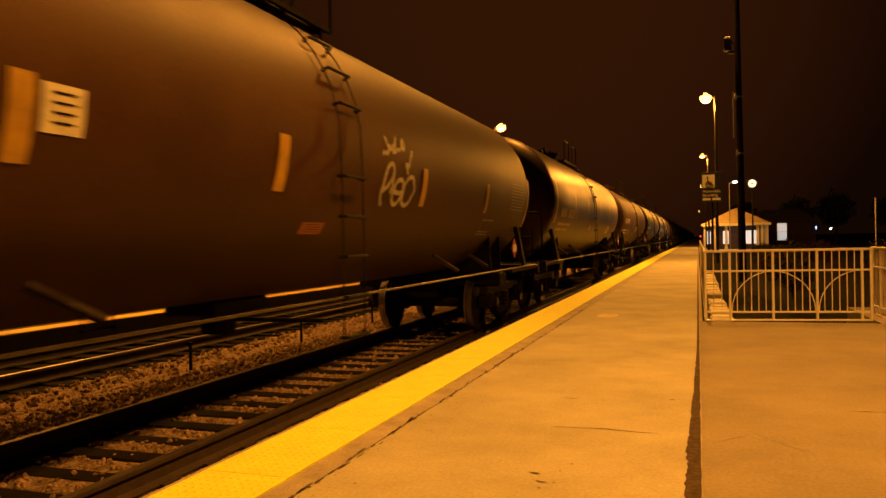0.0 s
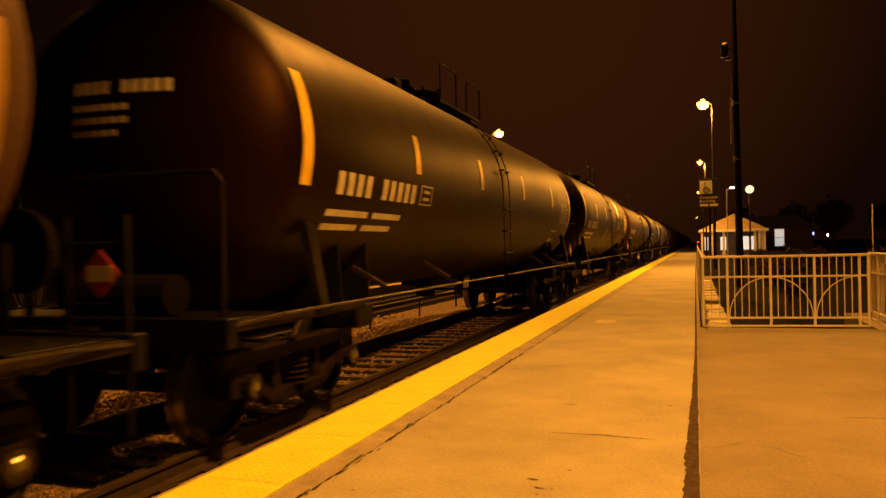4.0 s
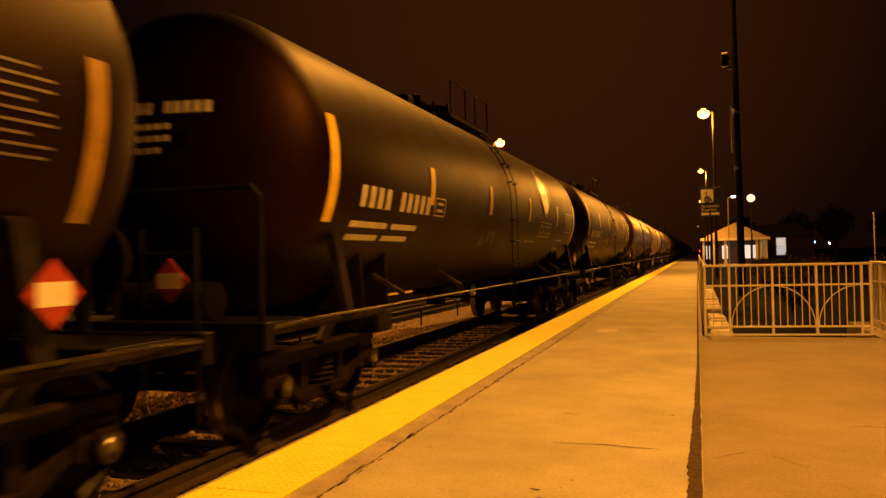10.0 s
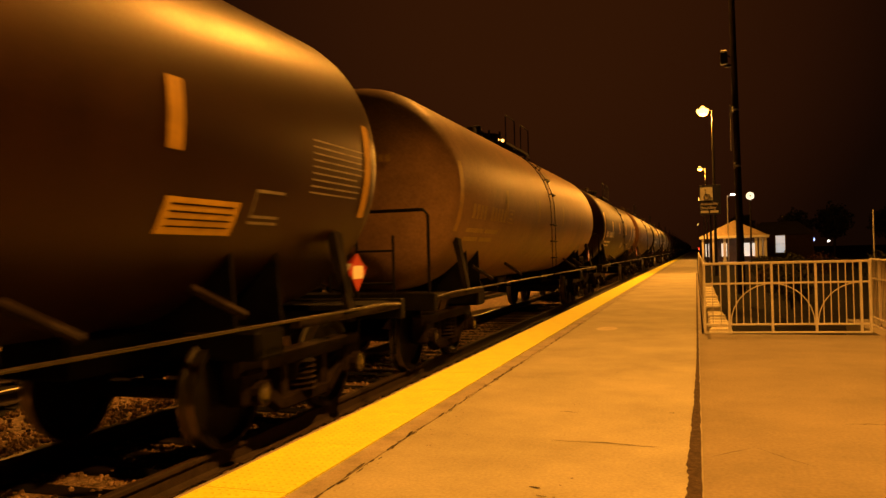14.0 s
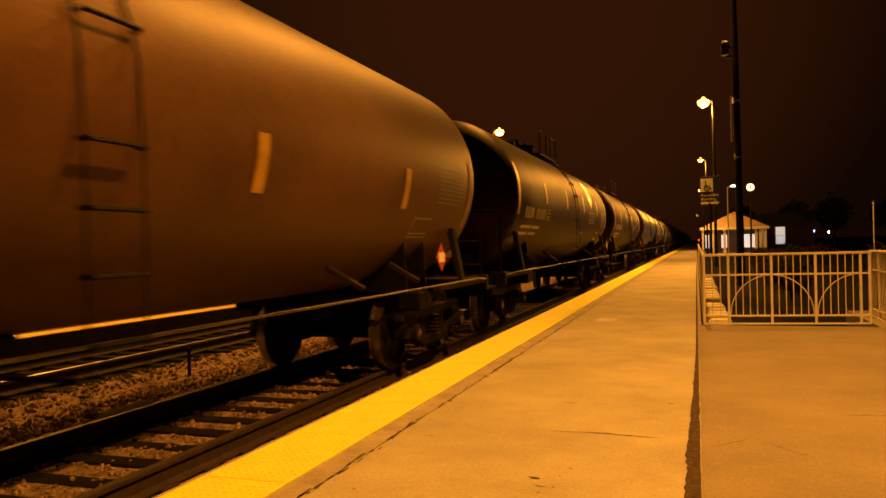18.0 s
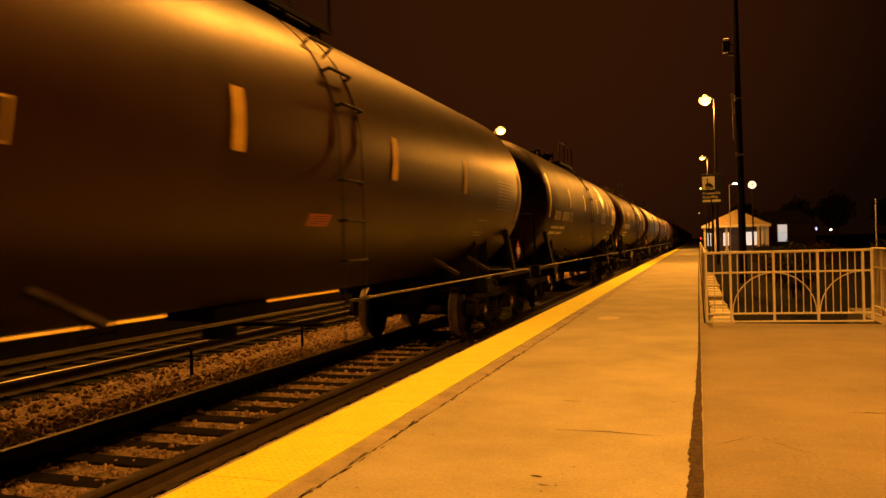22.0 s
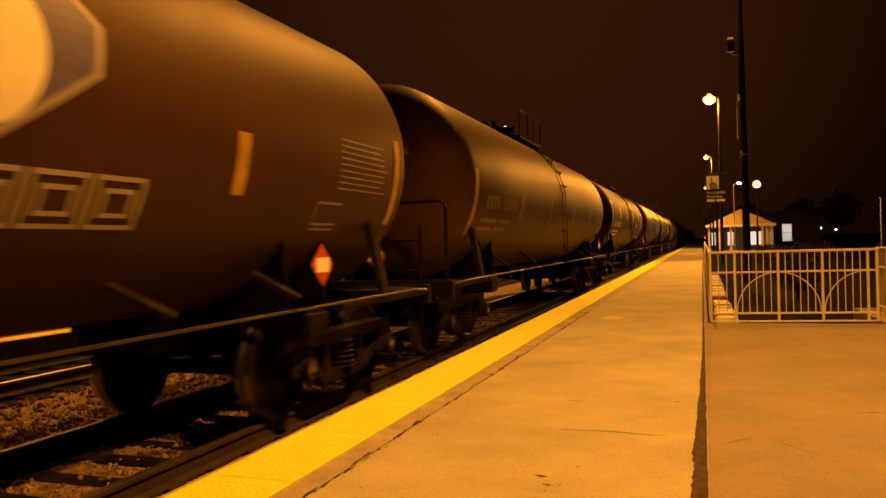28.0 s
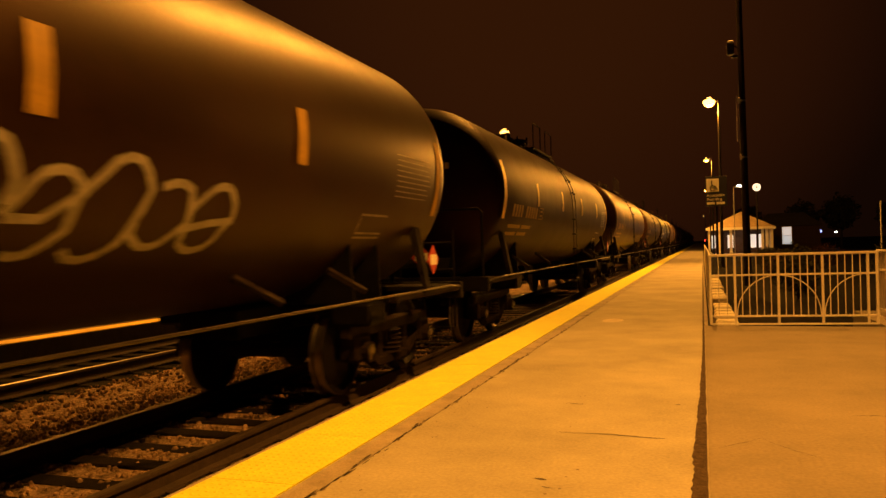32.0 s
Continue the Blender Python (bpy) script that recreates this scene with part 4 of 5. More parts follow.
# paint, tape, drop of the stripes, stencil colour, emblem, labels, graffiti, extra half length, words for the label
CARS = [
    ("matte", "dull", 0.44, None, False, (("red", -0.52, -0.80, 0.4, 0.12), ("white", -3.38, -0.26, 0.27, 0.25)), (("round_white", 0.85, -0.46, 0.9, 0.45, 3, 0.05), ("spike_white", 0.85, -0.1, 0.8, 0.4, 4, 0.045)), 0.85, "with faded stripes and a graffiti tag"),
    ("gloss", "dull", 0.20, "yellow", False, (("yellow", 4.0, -0.72, 0.8, 0.25), ("white", -0.6, -0.62, 0.4, 0.13)), (("spike_dull", -2.4, -0.75, 1.9, 0.35, 6, 0.05),), 0.0, "with yellow stencilled lettering"),
    ("matte", "dull", 0.45, "white", False, (("red", -0.6, -0.80, 0.3, 0.12),), (("spike_white", -3.96, -0.78, 0.72, 0.34, 9, 0.05), ("spike_dull", -3.9, -0.97, 0.6, 0.04, 3, 0.03), ("spike_white", 0.05, -0.62, 0.9, 0.4, 10, 0.05), ("round_white", 0.1, -0.6, 0.8, 0.3, 4, 0.04)), 0.0, "with white lettering and graffiti"),
    ("black", "bright", 0.0, "white", False, (), (), 0.0, ""),
    ("black", "bright", 0.0, "white", True, (("red", 0.5, -0.78, 0.4, 0.12),), (("round_dull", -2.0, -1.0, 2.8, 0.46, 8, 0.06), ("spike_dull", -2.1, -1.0, 2.9, 0.66, 15, 0.06), ("spike_white", -1.0, -0.95, 0.5, 0.75, 4, 0.06), ("round_dull", 3.7, -0.95, 2.1, 0.45, 7, 0.05), ("spike_dull", 3.7, -0.95, 2.1, 0.6, 12, 0.05)), 0.0, "with a white disc emblem and graffiti"),
    ("matte", "dull", 0.45, "white", False, (), (), 0.85, "with faded stripes and white lettering"),
    ("black", "dull", 0.48, "white", True, (("red", -0.2, -0.72, 0.3, 0.1),), (("round_dull", -4.2, -0.78, 1.9, 0.3, 4, 0.035), ("spike_dull", -4.6, -0.78, 1.2, 0.75, 5, 0.06), ("spike_dull", -0.9, -1.05, 0.9, 0.65, 6, 0.08)), 0.0, "with a white disc emblem and graffiti"),
    ("black", "bright", 0.22, "white", True, (("white", 1.57, -0.62, 0.83, 0.035),), (("spike_dull", -1.6, -0.75, 0.8, 0.35, 7, 0.05),), 0.0, "with white lettering and a disc emblem"),
    ("black", "bright", 0.0, "white", False, (("red", -1.25, -0.80, 0.3, 0.13), ("red", -0.3, -0.80, 0.5, 0.14)), (("spike_white", -1.2, 0.22, 2.2, 0.42, 12, 0.06), ("round_white", -0.3, -0.42, 1.25, 0.52, 4, 0.07), ("round_white", 1.6, -0.45, 3.0, 0.62, 6, 0.032), ("spike_white", 1.3, -0.5, 3.2, 0.75, 9, 0.034), ("spike_dull", -3.9, -0.62, 1.4, 0.30, 11, 0.06), ("spike_dull", -3.9, -1.0, 1.5, 0.28, 11, 0.06), ("spike_white", -2.5, -0.74, 1.3, 0.42, 10, 0.04)), 0.0, "covered in sprayed graffiti"),
    ("gloss", "dull", 0.18, "yellow", False, (("yellow", 4.06, -0.72, 0.8, 0.26),), (("round_dull", -2.7, -1.0, 3.0, 0.5, 8, 0.09),), 0.0, "with yellow lettering and a graffiti band"),
    ("cream", "dull", 0.25, "yellow", False, (), (), 0.0, "with faded yellow lettering"),
    ("black", "bright", 0.16, "white", False, (("white", 2.4, -0.6, 0.9, 0.04),), (("spike_white", 0.0, -0.80, 0.9, 0.35, 8, 0.07), ("spike_white", 3.9, -0.5, 0.55, 0.36, 5, 0.07), ("round_dull", 1.8, -0.9, 2.8, 0.4, 7, 0.06)), 0.0, "with yellow stripes and graffiti"),
    ("grey", "dull", 0.45, "white", False, (), (), 0.0, "with white stencilled lettering"),
    ("black", "bright", 0.0, "white", True, (("white", 1.2, -0.62, 0.9, 0.05),), (), 0.0, "with white lettering and a disc emblem"),
    ("black", "bright", 0.05, "white", False, (("yellow", 2.3, -0.30, 0.80, 0.26), ("white", 1.5, -0.62, 0.85, 0.03)), (), 0.0, "with yellow stripes and a yellow label"),
    ("gloss", "dull", 0.18, "yellow", False, (("red", -0.52, -0.70, 0.4, 0.12),), (), 0.0, "with bold yellow stencilled lettering"),
    ("black", "bright", 0.0, "white", True, (("red", -0.75, -0.82, 0.3, 0.12),), (), 0.0, "with white lettering and a disc emblem"),
    ("black", "bright", 0.03, "white", True, (("red", 1.03, -0.80, 0.4, 0.10),), (("spike_dull", -3.6, -0.8, 3.0, 0.4, 8, 0.05), ("round_dull", 4.6, -0.72, 1.4, 0.36, 5, 0.06)), 0.0, "with white lettering and a disc emblem"),
    ("gloss", None, 0.2, "yellow", False, (), (), 0.0, "with small yellow lettering"),
    ("matte", "dull", 0.47, None, True, (), (("spike_white", -0.35, 0.55, 0.8, 0.35, 6, 0.06),), 0.0, "with a white disc emblem"),
    ("grey", "dull", 0.47, "white", False, (("red", -1.0, -0.72, 0.3, 0.14),), (), 0.3, "with faded stripes and white lettering"),
    ("black", "bright", 0.05, "white", False, (("yellow", 3.0, -0.30, 0.75, 0.24),), (("spike_dull", -2.6, -0.7, 2.4, 0.3, 8, 0.05), ("round_dull", 2.4, -0.8, 1.8, 0.4, 5, 0.05)), 0.0, "with a yellow label and graffiti"),
    ("gloss", "dull", 0.18, "yellow", False, (("red", -0.8, -0.68, 0.4, 0.12),), (("round_white", -3.66, -0.9, 2.6, 0.68, 5, 0.065), ("round_white", 0.55, -0.98, 2.3, 0.70, 5, 0.06)), 0.0, "with two white graffiti tags"),
    ("black", "bright", 0.1, "yellow", False, (), (), 0.0, "with yellow stripes and lettering"),
]
TAIL = ("gloss", "matte", "black", "grey", "black", "gloss", "black", "matte")
TRAIN = []
LAST = 40
for i in range(LAST):
    if i < len(CARS):
        extra = CARS[i][7]
        car = tank_car(i, *CARS[i])
    else:
        shell, extra = TAIL[i % len(TAIL)], 0.0
        car = tank_car(i, shell, "bright" if shell == "black" else "dull", 0.1, "white" if shell in ("black", "grey") else "yellow")
    back = G[i] if i < len(G) else G[-1] + 17.0 * (i - len(G) + 1)
    TRAIN.append((car, back - HALF - extra))

# ---- platform furniture ----
def make_fence(name, start, turn, spans, label, first=0.0):
    """Steel fence along +x of its own space: posts, rails, balusters and arches, spans as post positions."""
    fence = thing(name, label, "fence", start, "station fences", turn)
    length = spans[-1]
    post = simple("post", FENCE_PAINT, lambda bm: box(bm, -0.017, 0.017, -0.017, 0.017, 0.0, 1.06, 0.004))
    for x in spans:
        part("post", post, fence, (x, 0, 0))
    part("top_rail", simple("top_rail", FENCE_PAINT, lambda bm: rod(bm, (-0.03, 0, 1.075), (length + 0.03, 0, 1.075), 0.019, 10)), fence)
    part("middle_rail", simple("middle_rail", FENCE_PAINT, lambda bm: box(bm, 0, length, -0.014, 0.014, 0.752, 0.780, 0.004)), fence)
    part("bottom_rail", simple("bottom_rail", FENCE_PAINT, lambda bm: box(bm, 0, length, -0.014, 0.014, 0.120, 0.148, 0.004)), fence)
    part("base_bar", simple("base_bar", FENCE_PAINT, lambda bm: box(bm, 0, length, -0.022, 0.022, 0.0, 0.022)), fence)
    bal = simple("baluster", FENCE_PAINT, lambda bm: rod(bm, (0, 0, 0.15), (0, 0, 1.06), 0.0075, 6))
    for a, b in zip(spans, spans[1:]):
        n = max(1, round((b - a) / 0.104))
        for k in range(1, n):
            part("baluster", bal, fence, (a + (b - a) * k / n, 0, 0))
    return fence


def add_arch(fence, centre, half, a0, a1):
    def fill(bm):
        pts = []
        for i in range(17):
            a = math.radians(a0 + (a1 - a0) * i / 16)
            pts.append((centre + half * math.cos(a), 0.0, 0.15 + 0.61 * math.sin(a)))
        pipe(bm, pts, 0.008, 6)
    part("arch", simple("arch", FENCE_PAINT, fill), fence)


front = make_fence("metal_fence", (0.10, 12.38, 0.0), 7.0, (0.0, 0.36, 0.985, 1.61, 2.235, 2.36), "cream painted steel fence with arches, on the platform")
add_arch(front, 0.985, 0.60, 0, 180)
add_arch(front, 2.235, 0.60, 90, 180)
side = make_fence("metal_fence", (0.10, 12.44, 0.0), 90.0, [0.625 * k for k in range(61)], "cream painted steel fence along the platform edge")
right = make_fence("metal_fence", (2.70, 12.72, 0.0), 90.0, [0.6 * k for k in range(3)], "cream painted steel fence beside the path")


def platform_lamp(y, mirror=False, x=0.88, z=7.95, globe=0.24):
    lamp = thing("street_lamp", "dark slender platform lamp with a glowing sodium head", "street lamp", (x, y, 0.0), "platform lamps")
    part("pole", simple("pole", POLE_DARK, lambda bm: rod(bm, (0, 0, 0), (0, 0, z - 0.05), 0.075, 12, 0.05)), lamp)
    part("base_plate", simple("base_plate", POLE_DARK, lambda bm: box(bm, -0.16, 0.16, -0.16, 0.16, 0, 0.03, 0.006)), lamp)
    d = 1 if mirror else -1
    part("arm", simple("arm", POLE_DARK, lambda bm: rod(bm, (0, 0, z - 0.10), (d * 0.14, 0, z - 0.02), 0.03, 8)), lamp)
    head = part("lamp_head", simple("lamp_head", POLE_DARK, lambda bm: box(bm, min(d * 0.12, d * 0.66), max(d * 0.12, d * 0.66), -0.17, 0.17, z + 0.0, z + 0.12, 0.03)), lamp)
    # lens globe is oversized: its shape takes in the lamp's bloom
    part("lens", simple("lens", LAMP_GLOW, lambda bm: bmesh.ops.create_uvsphere(bm, u_segments=16, v_segments=10, radius=globe, matrix=Matrix.Translation((d * 0.42, 0, z + 0.17 - globe)) @ Matrix.Diagonal((1.15, 0.95, 1.0, 1)))), head, label="glowing orange lens")
    return lamp


for x, y, z in NEAR_LAMPS + ((0.88, 218.0, 7.95),):
    platform_lamp(y, x=x, z=z, globe=0.24 if y < 50 else 0.17 if y < 80 else 0.13)
for x, y in FAR_LAMPS:
    platform_lamp(y, True, x - 0.35, 8.20)


def make_sign():
    sign = thing("station_sign", "navy blue accessible boarding sign with a wheelchair symbol", "sign", (0.55, 30.86, 0.0))
    part("panel", simple("panel", SIGN_BLUE, lambda bm: box(bm, -0.39, 0.39, -0.02, 0.02, 2.62, 3.77, 0.006)), sign)
    part("symbol_square", simple("symbol_square", SIGN_WHITE, lambda bm: box(bm, -0.35, 0.10, -0.027, -0.021, 3.17, 3.68)), sign, label="white square")

    def chair(bm):
        y = -0.031
        c = Vector((-0.12, y, 3.32))
        pipe(bm, [c + Vector((0.10 * math.cos(a), 0, 0.10 * math.sin(a))) for a in [math.radians(100 + 23 * i) for i in range(11)]], 0.016, 6)
        pipe(bm, [(-0.16, y, 3.52), (-0.14, y, 3.40), (-0.03, y, 3.39), (0.02, y, 3.27), (0.06, y, 3.28)], 0.018, 6)
        rod(bm, (-0.165, y - 0.003, 3.57), (-0.165, y + 0.003, 3.57), 0.03, 12)
    part("wheelchair_symbol", simple("wheelchair_symbol", SIGN_BLUE, chair), sign)
    for k, words in enumerate(("Accessible", "Boarding", "Next Stop")):
        curve = bpy.data.curves.new("lettering", "FONT")
        if k < 2:
            curve.body, curve.size, curve.extrude = words, 0.155, 0.002
            ob = new("lettering", curve)
            ob.data.materials.append(SIGN_WHITE)
            ob.parent = sign
            ob.matrix_basis = pose(-0.35, -0.026, 2.99 - 0.15 * k, 90)
        else:
            part("lettering", simple("lettering", SIGN_WHITE, lambda bm: (box(bm, -0.35, -0.06, -0.026, -0.021, 2.69, 2.78), box(bm, 0.0, 0.30, -0.026, -0.021, 2.69, 2.78))), sign)
    for z in (2.75, 3.6):
        part("bracket", simple("bracket", POLE_DARK, lambda bm: box(bm, -0.1, 0.28, 0.02, 0.07, z - 0.03, z + 0.03)), sign)
    part("post", simple("post", POLE_DARK, lambda bm: rod(bm, (0.0, 0.05, 0), (0.0, 0.05, 3.7), 0.04, 10)), sign)


make_sign()


def make_utility_pole():
    pole = thing("utility_pole", "tall dark weathered pole with fittings and a floodlight", "pole", (1.46, 28.0, -0.3))
    pole.rotation_euler[1] = radians(-0.4)
    part("pole", simple("pole", POLE_WOOD, lambda bm: rod(bm, (0, 0, 0), (0, 0, 22.4), 0.13, 14, 0.06)), pole)
    cam_kit = part("floodlight", simple("floodlight", POLE_DARK, lambda bm: (box(bm, -0.44, -0.20, -0.14, 0.14, 8.02, 8.44, 0.03), rod(bm, (-0.22, 0, 8.35), (-0.1, 0, 8.25), 0.03, 6))), pole, label="dark housing on a bracket")
    # glint on the dark housing, made as a paler cap
    part("cap", simple("cap", POLE_GREY, lambda bm: box(bm, -0.42, -0.22, -0.13, 0.13, 8.445, 8.50, 0.02)), cam_kit, label="pale metal cap in place of a glint")
    part("conduit", simple("conduit", POLE_GREY, lambda bm: rod(bm, (-0.185, -0.05, 5.0), (-0.175, -0.05, 6.6), 0.014, 8)), pole, label="thin bright metal conduit")
    part("bracket", simple("bracket", POLE_DARK, lambda bm: box(bm, -0.3, 0.1, -0.05, 0.05, 7.92, 8.0)), pole)
    # arm and top floodlight are added above the view to carry that light
    part("arm", simple("arm", POLE_DARK, lambda bm: (rod(bm, (0, 0, 20.6), (-1.95, -0.3, 22.28), 0.05, 8, 0.04), rod(bm, (0, 0, 22.1), (-1.95, -0.3, 22.30), 0.04, 8))), pole, label="added braced arm out of view over the tracks")
    top = part("added_floodlight", simple("added_floodlight", POLE_DARK, lambda bm: box(bm, -2.57, -1.93, -0.5, -0.1, 22.24, 22.42, 0.03)), pole, label="added floodlight housing out of view on an arm")
    part("lens", simple("lens", LAMP_GLOW, lambda bm: box(bm, -2.50, -2.00, -0.44, -0.16, 22.19, 22.235, 0.01)), top, label="glowing orange lens")
    for z in (6.40, 4.45):
        part("band", simple("band", POLE_GREY, lambda bm: (rod(bm, (0, 0, z - 0.03), (0, 0, z + 0.03), 0.124, 14), box(bm, -0.13, -0.07, -0.17, -0.11, z - 0.10, z + 0.10, 0.01))), pole, label="bright metal band and clip")


make_utility_pole()


def make_clock():
    clock = thing("station_clock", "lit round white station clock on a dark post", "clock", (3.35, 52.0, -0.3))
    part("post", simple("post", POLE_DARK, lambda bm: (rod(bm, (0, 0, 0), (0, 0, 4.64), 0.05, 10), rod(bm, (0, 0, 0), (0, 0, 0.6), 0.16, 12, 0.1))), clock)
    part("case", simple("case", POLE_DARK, lambda bm: rod(bm, (0, -0.10, 4.91), (0, 0.10, 4.91), 0.28, 28)), clock)
    part("dial", simple("dial", CLOCK_GLOW, lambda bm: rod(bm, (0, -0.125, 4.91), (0, -0.101, 4.91), 0.245, 28)), clock, label="glowing white dial")
    part("clock_hand", simple("clock_hand", POLE_DARK, lambda bm: (box(bm, -0.012, 0.012, -0.14, -0.127, 4.88, 5.04), box(bm, -0.02, 0.10, -0.14, -0.127, 4.90, 4.925))), clock)
    part("clock_boss", simple("clock_boss", POLE_DARK, lambda bm: rod(bm, (0, -0.145, 4.91), (0, -0.127, 4.91), 0.05, 12)), clock)


make_clock()


def white_lamp(x, y, z, arm, label="pale lamp post with a small white lamp"):
    lamp = thing("street_lamp", label, "street lamp", (x, y, -0.3), "car park lamps")
    part("pole", simple("pole", POLE_GREY, lambda bm: rod(bm, (0, 0, 0), (0, 0, z + 0.3), 0.035, 10)), lamp)
    if arm:
        part("arm", simple("arm", POLE_GREY, lambda bm: rod(bm, (0, 0, z + 0.28), (arm, 0, z + 0.36), 0.035, 8)), lamp)
        part("lens", simple("lens", LAMP_WHITE, lambda bm: box(bm, arm - 0.10, arm + 0.26, -0.12, 0.12, z + 0.32, z + 0.44, 0.03)), lamp, label="glowing white lens")


white_lamp(2.28, 60.0, 5.2, 0.35)
white_lamp(8.92, 45.0, 3.15, 0)


# ---- station buildings ----
def make_pavilion():
    b = thing("station_pavilion", "open station pavilion with white columns and a pale hipped roof", "building", (4.05, 95.0, -0.3))
    w, d, eave, ridge = 3.6, 4.5, 2.95, 4.80

    def roof(bm):
        pts = [(-w, -d, eave), (w, -d, eave), (w, d, eave), (-w, d, eave), (0.2, -d * 0.35, ridge), (0.2, d * 0.35, ridge)]
        low = [bm.verts.new((x, y, z - 0.22)) for x, y, z in pts[:4]]
        v = [bm.verts.new(p) for p in pts]
        for f in ((0, 1, 4), (1, 2, 5, 4), (2, 3, 5), (3, 0, 4, 5)):
            bm.faces.new([v[i] for i in f])
        for i in range(4):
            bm.faces.new((low[i], low[(i + 1) % 4], v[(i + 1) % 4], v[i]))
        bm.faces.new(low[::-1])
        bmesh.ops.recalc_face_normals(bm, faces=bm.faces)
    part("roof", simple("roof", ROOF, roof), b)
    part("fascia", simple("fascia", TRIM_WHITE, lambda bm: (box(bm, -w - 0.05, w + 0.05, -d - 0.06, -d, eave - 0.25, eave + 0.02), box(bm, -w - 0.06, -w, -d, d, eave - 0.25, eave + 0.02), box(bm, w, w + 0.06, -d, d, eave - 0.25, eave + 0.02))), b)
    col = simple("column", TRIM_WHITE, lambda bm: (box(bm, -0.14, 0.14, -0.14, 0.14, 0, eave - 0.22, 0.02), box(bm, -0.2, 0.2, -0.2, 0.2, 0, 0.25, 0.02)))
    for x in (-3.3, -2.2, -1.0, 2.3, 2.75, 3.25):
        part("column", col, b, (x, -d + 0.35, 0))
    for y in (-1.5, 1.5, 4.0):
        part("column", col, b, (3.3, y, 0))
    part("wall", simple("wall", BRICK, lambda bm: box(bm, -3.3, 3.3, 0.5, 0.7, 0, eave - 0.22)), b)
    for x in (-2.9, -2.0, -0.9, 1.6, 2.4):
        part("window", simple("window", HALL_GLOW, lambda bm: box(bm, x - 0.32, x + 0.32, 0.46, 0.495, 0.6, 2.15)), b, label="lit window")
    part("floor_slab", simple("floor_slab", CONCRETE_EDGE, lambda bm: box(bm, -w, w, -d, d, -0.3, 0.0)), b)
    return b


make_pavilion()
lamp_light(4.05, 92.5, 2.0, 140, (1.0, 0.8, 0.55))


def make_house():
    h = thing("brick_house", "brick house, walls darkened as unlit, with one lit window", "house", (10.0, 108.0, -0.3))
    # wall colour carries the night shade on this house
    part("wall", simple("wall", BRICK_UNLIT, lambda bm: box(bm, -3.0, 4.5, 0, 7, -0.3, 3.3)), h)

    def roof(bm):
        pts = [(-3.3, -0.4, 3.2), (4.8, -0.4, 3.2), (4.8, 7.4, 3.2), (-3.3, 7.4, 3.2), (-1.5, 3.5, 5.0), (3.0, 3.5, 5.0)]
        v = [bm.verts.new(p) for p in pts]
        for f in ((0, 1, 5, 4), (1, 2, 5), (2, 3, 4, 5), (3, 0, 4), (3, 2, 1, 0)):
            bm.faces.new([v[i] for i in f])
        bmesh.ops.recalc_face_normals(bm, faces=bm.faces)
    part("roof", simple("roof", ROOF_DARK, roof), h)
    win = part("window", simple("window", WINDOW_GLOW, lambda bm: box(bm, -0.05, 1.05, -0.04, -0.005, 0.85, 3.05)), h, label="lit sash window")
    part("window_frame", simple("window_frame", TRIM_WHITE, lambda bm: (box(bm, -0.12, -0.05, -0.07, 0.0, 0.78, 3.12), box(bm, 1.05, 1.12, -0.07, 0.0, 0.78, 3.12), box(bm, -0.05, 1.05, -0.07, 0.0, 3.05, 3.12), box(bm, -0.05, 1.05, -0.07, 0.0, 0.78, 0.85), box(bm, -0.05, 1.05, -0.06, -0.041, 1.92, 1.98))), win)


make_house()


def distant_light(name, x, y, z, mat, size, label):
    p = thing(name, label, "light", (x, y, -0.3))
    part("pole", simple("pole", POLE_DARK, lambda bm: rod(bm, (0, 0, 0), (0, 0, z + 0.3), 0.05, 8)), p)
    part("lens", simple("lens", mat, lambda bm: bmesh.ops.create_icosphere(bm, subdivisions=2, radius=size, matrix=Matrix.Translation((0, -0.1, z + 0.3)))), p)


distant_light("blue_light", 18.59, 140, 2.34, BLUE_GLOW, 0.36, "small blue-white light on a far post")
distant_light("white_light", 21.06, 140, 2.08, LAMP_WHITE, 0.16, "small white light on a far post")
distant_light("signal_light", 1.0, 300, 1.2, RED_GLOW, 0.35, "red railway signal light far down the line")


# ---- planting ----
def foliage_mesh(name, mat, size, count, leaf, rng, flat=1.0):
    bm = bmesh.new()
    for _ in range(count):
        while True:
            p = Vector([rng.uniform(-1, 1) for _ in range(3)])
            if 0.25 < p.length < 1:
                break
        p = Vector((p.x * size[0], p.y * size[1], p.z * size[2])) * (0.85 + 0.3 * noise.noise(p * 2.3))
        u = Vector([rng.gauss(0, 1) for _ in range(3)]).normalized()
        v = u.orthogonal().normalized()
        s = leaf * rng.uniform(0.6, 1.4)
        a = [bm.verts.new(p + u * s), bm.verts.new(p + v * s * 0.5), bm.verts.new(p - u * s), bm.verts.new(p - v * s * 0.5)]
        bm.faces.new(a)
    return finish(name, bm, mat)


def make_shrub(x, y, size, mat, label, rng, z=-0.45):
    s = thing("shrub", label, "shrub", (x, y, z), "planting beds")
    for _ in range(5):
        part("stem", simple("stem", BARK, lambda bm: rod(bm, (0, 0, -0.15), (rng.uniform(-.4, .4) * size[0], rng.uniform(-.4, .4) * size[1], size[2]), 0.02, 5, 0.008)), s)
    part("foliage", foliage_mesh("foliage", mat, size, int(500 * size[0]), 0.07, rng), s, (0, 0, size[2] * 0.9))


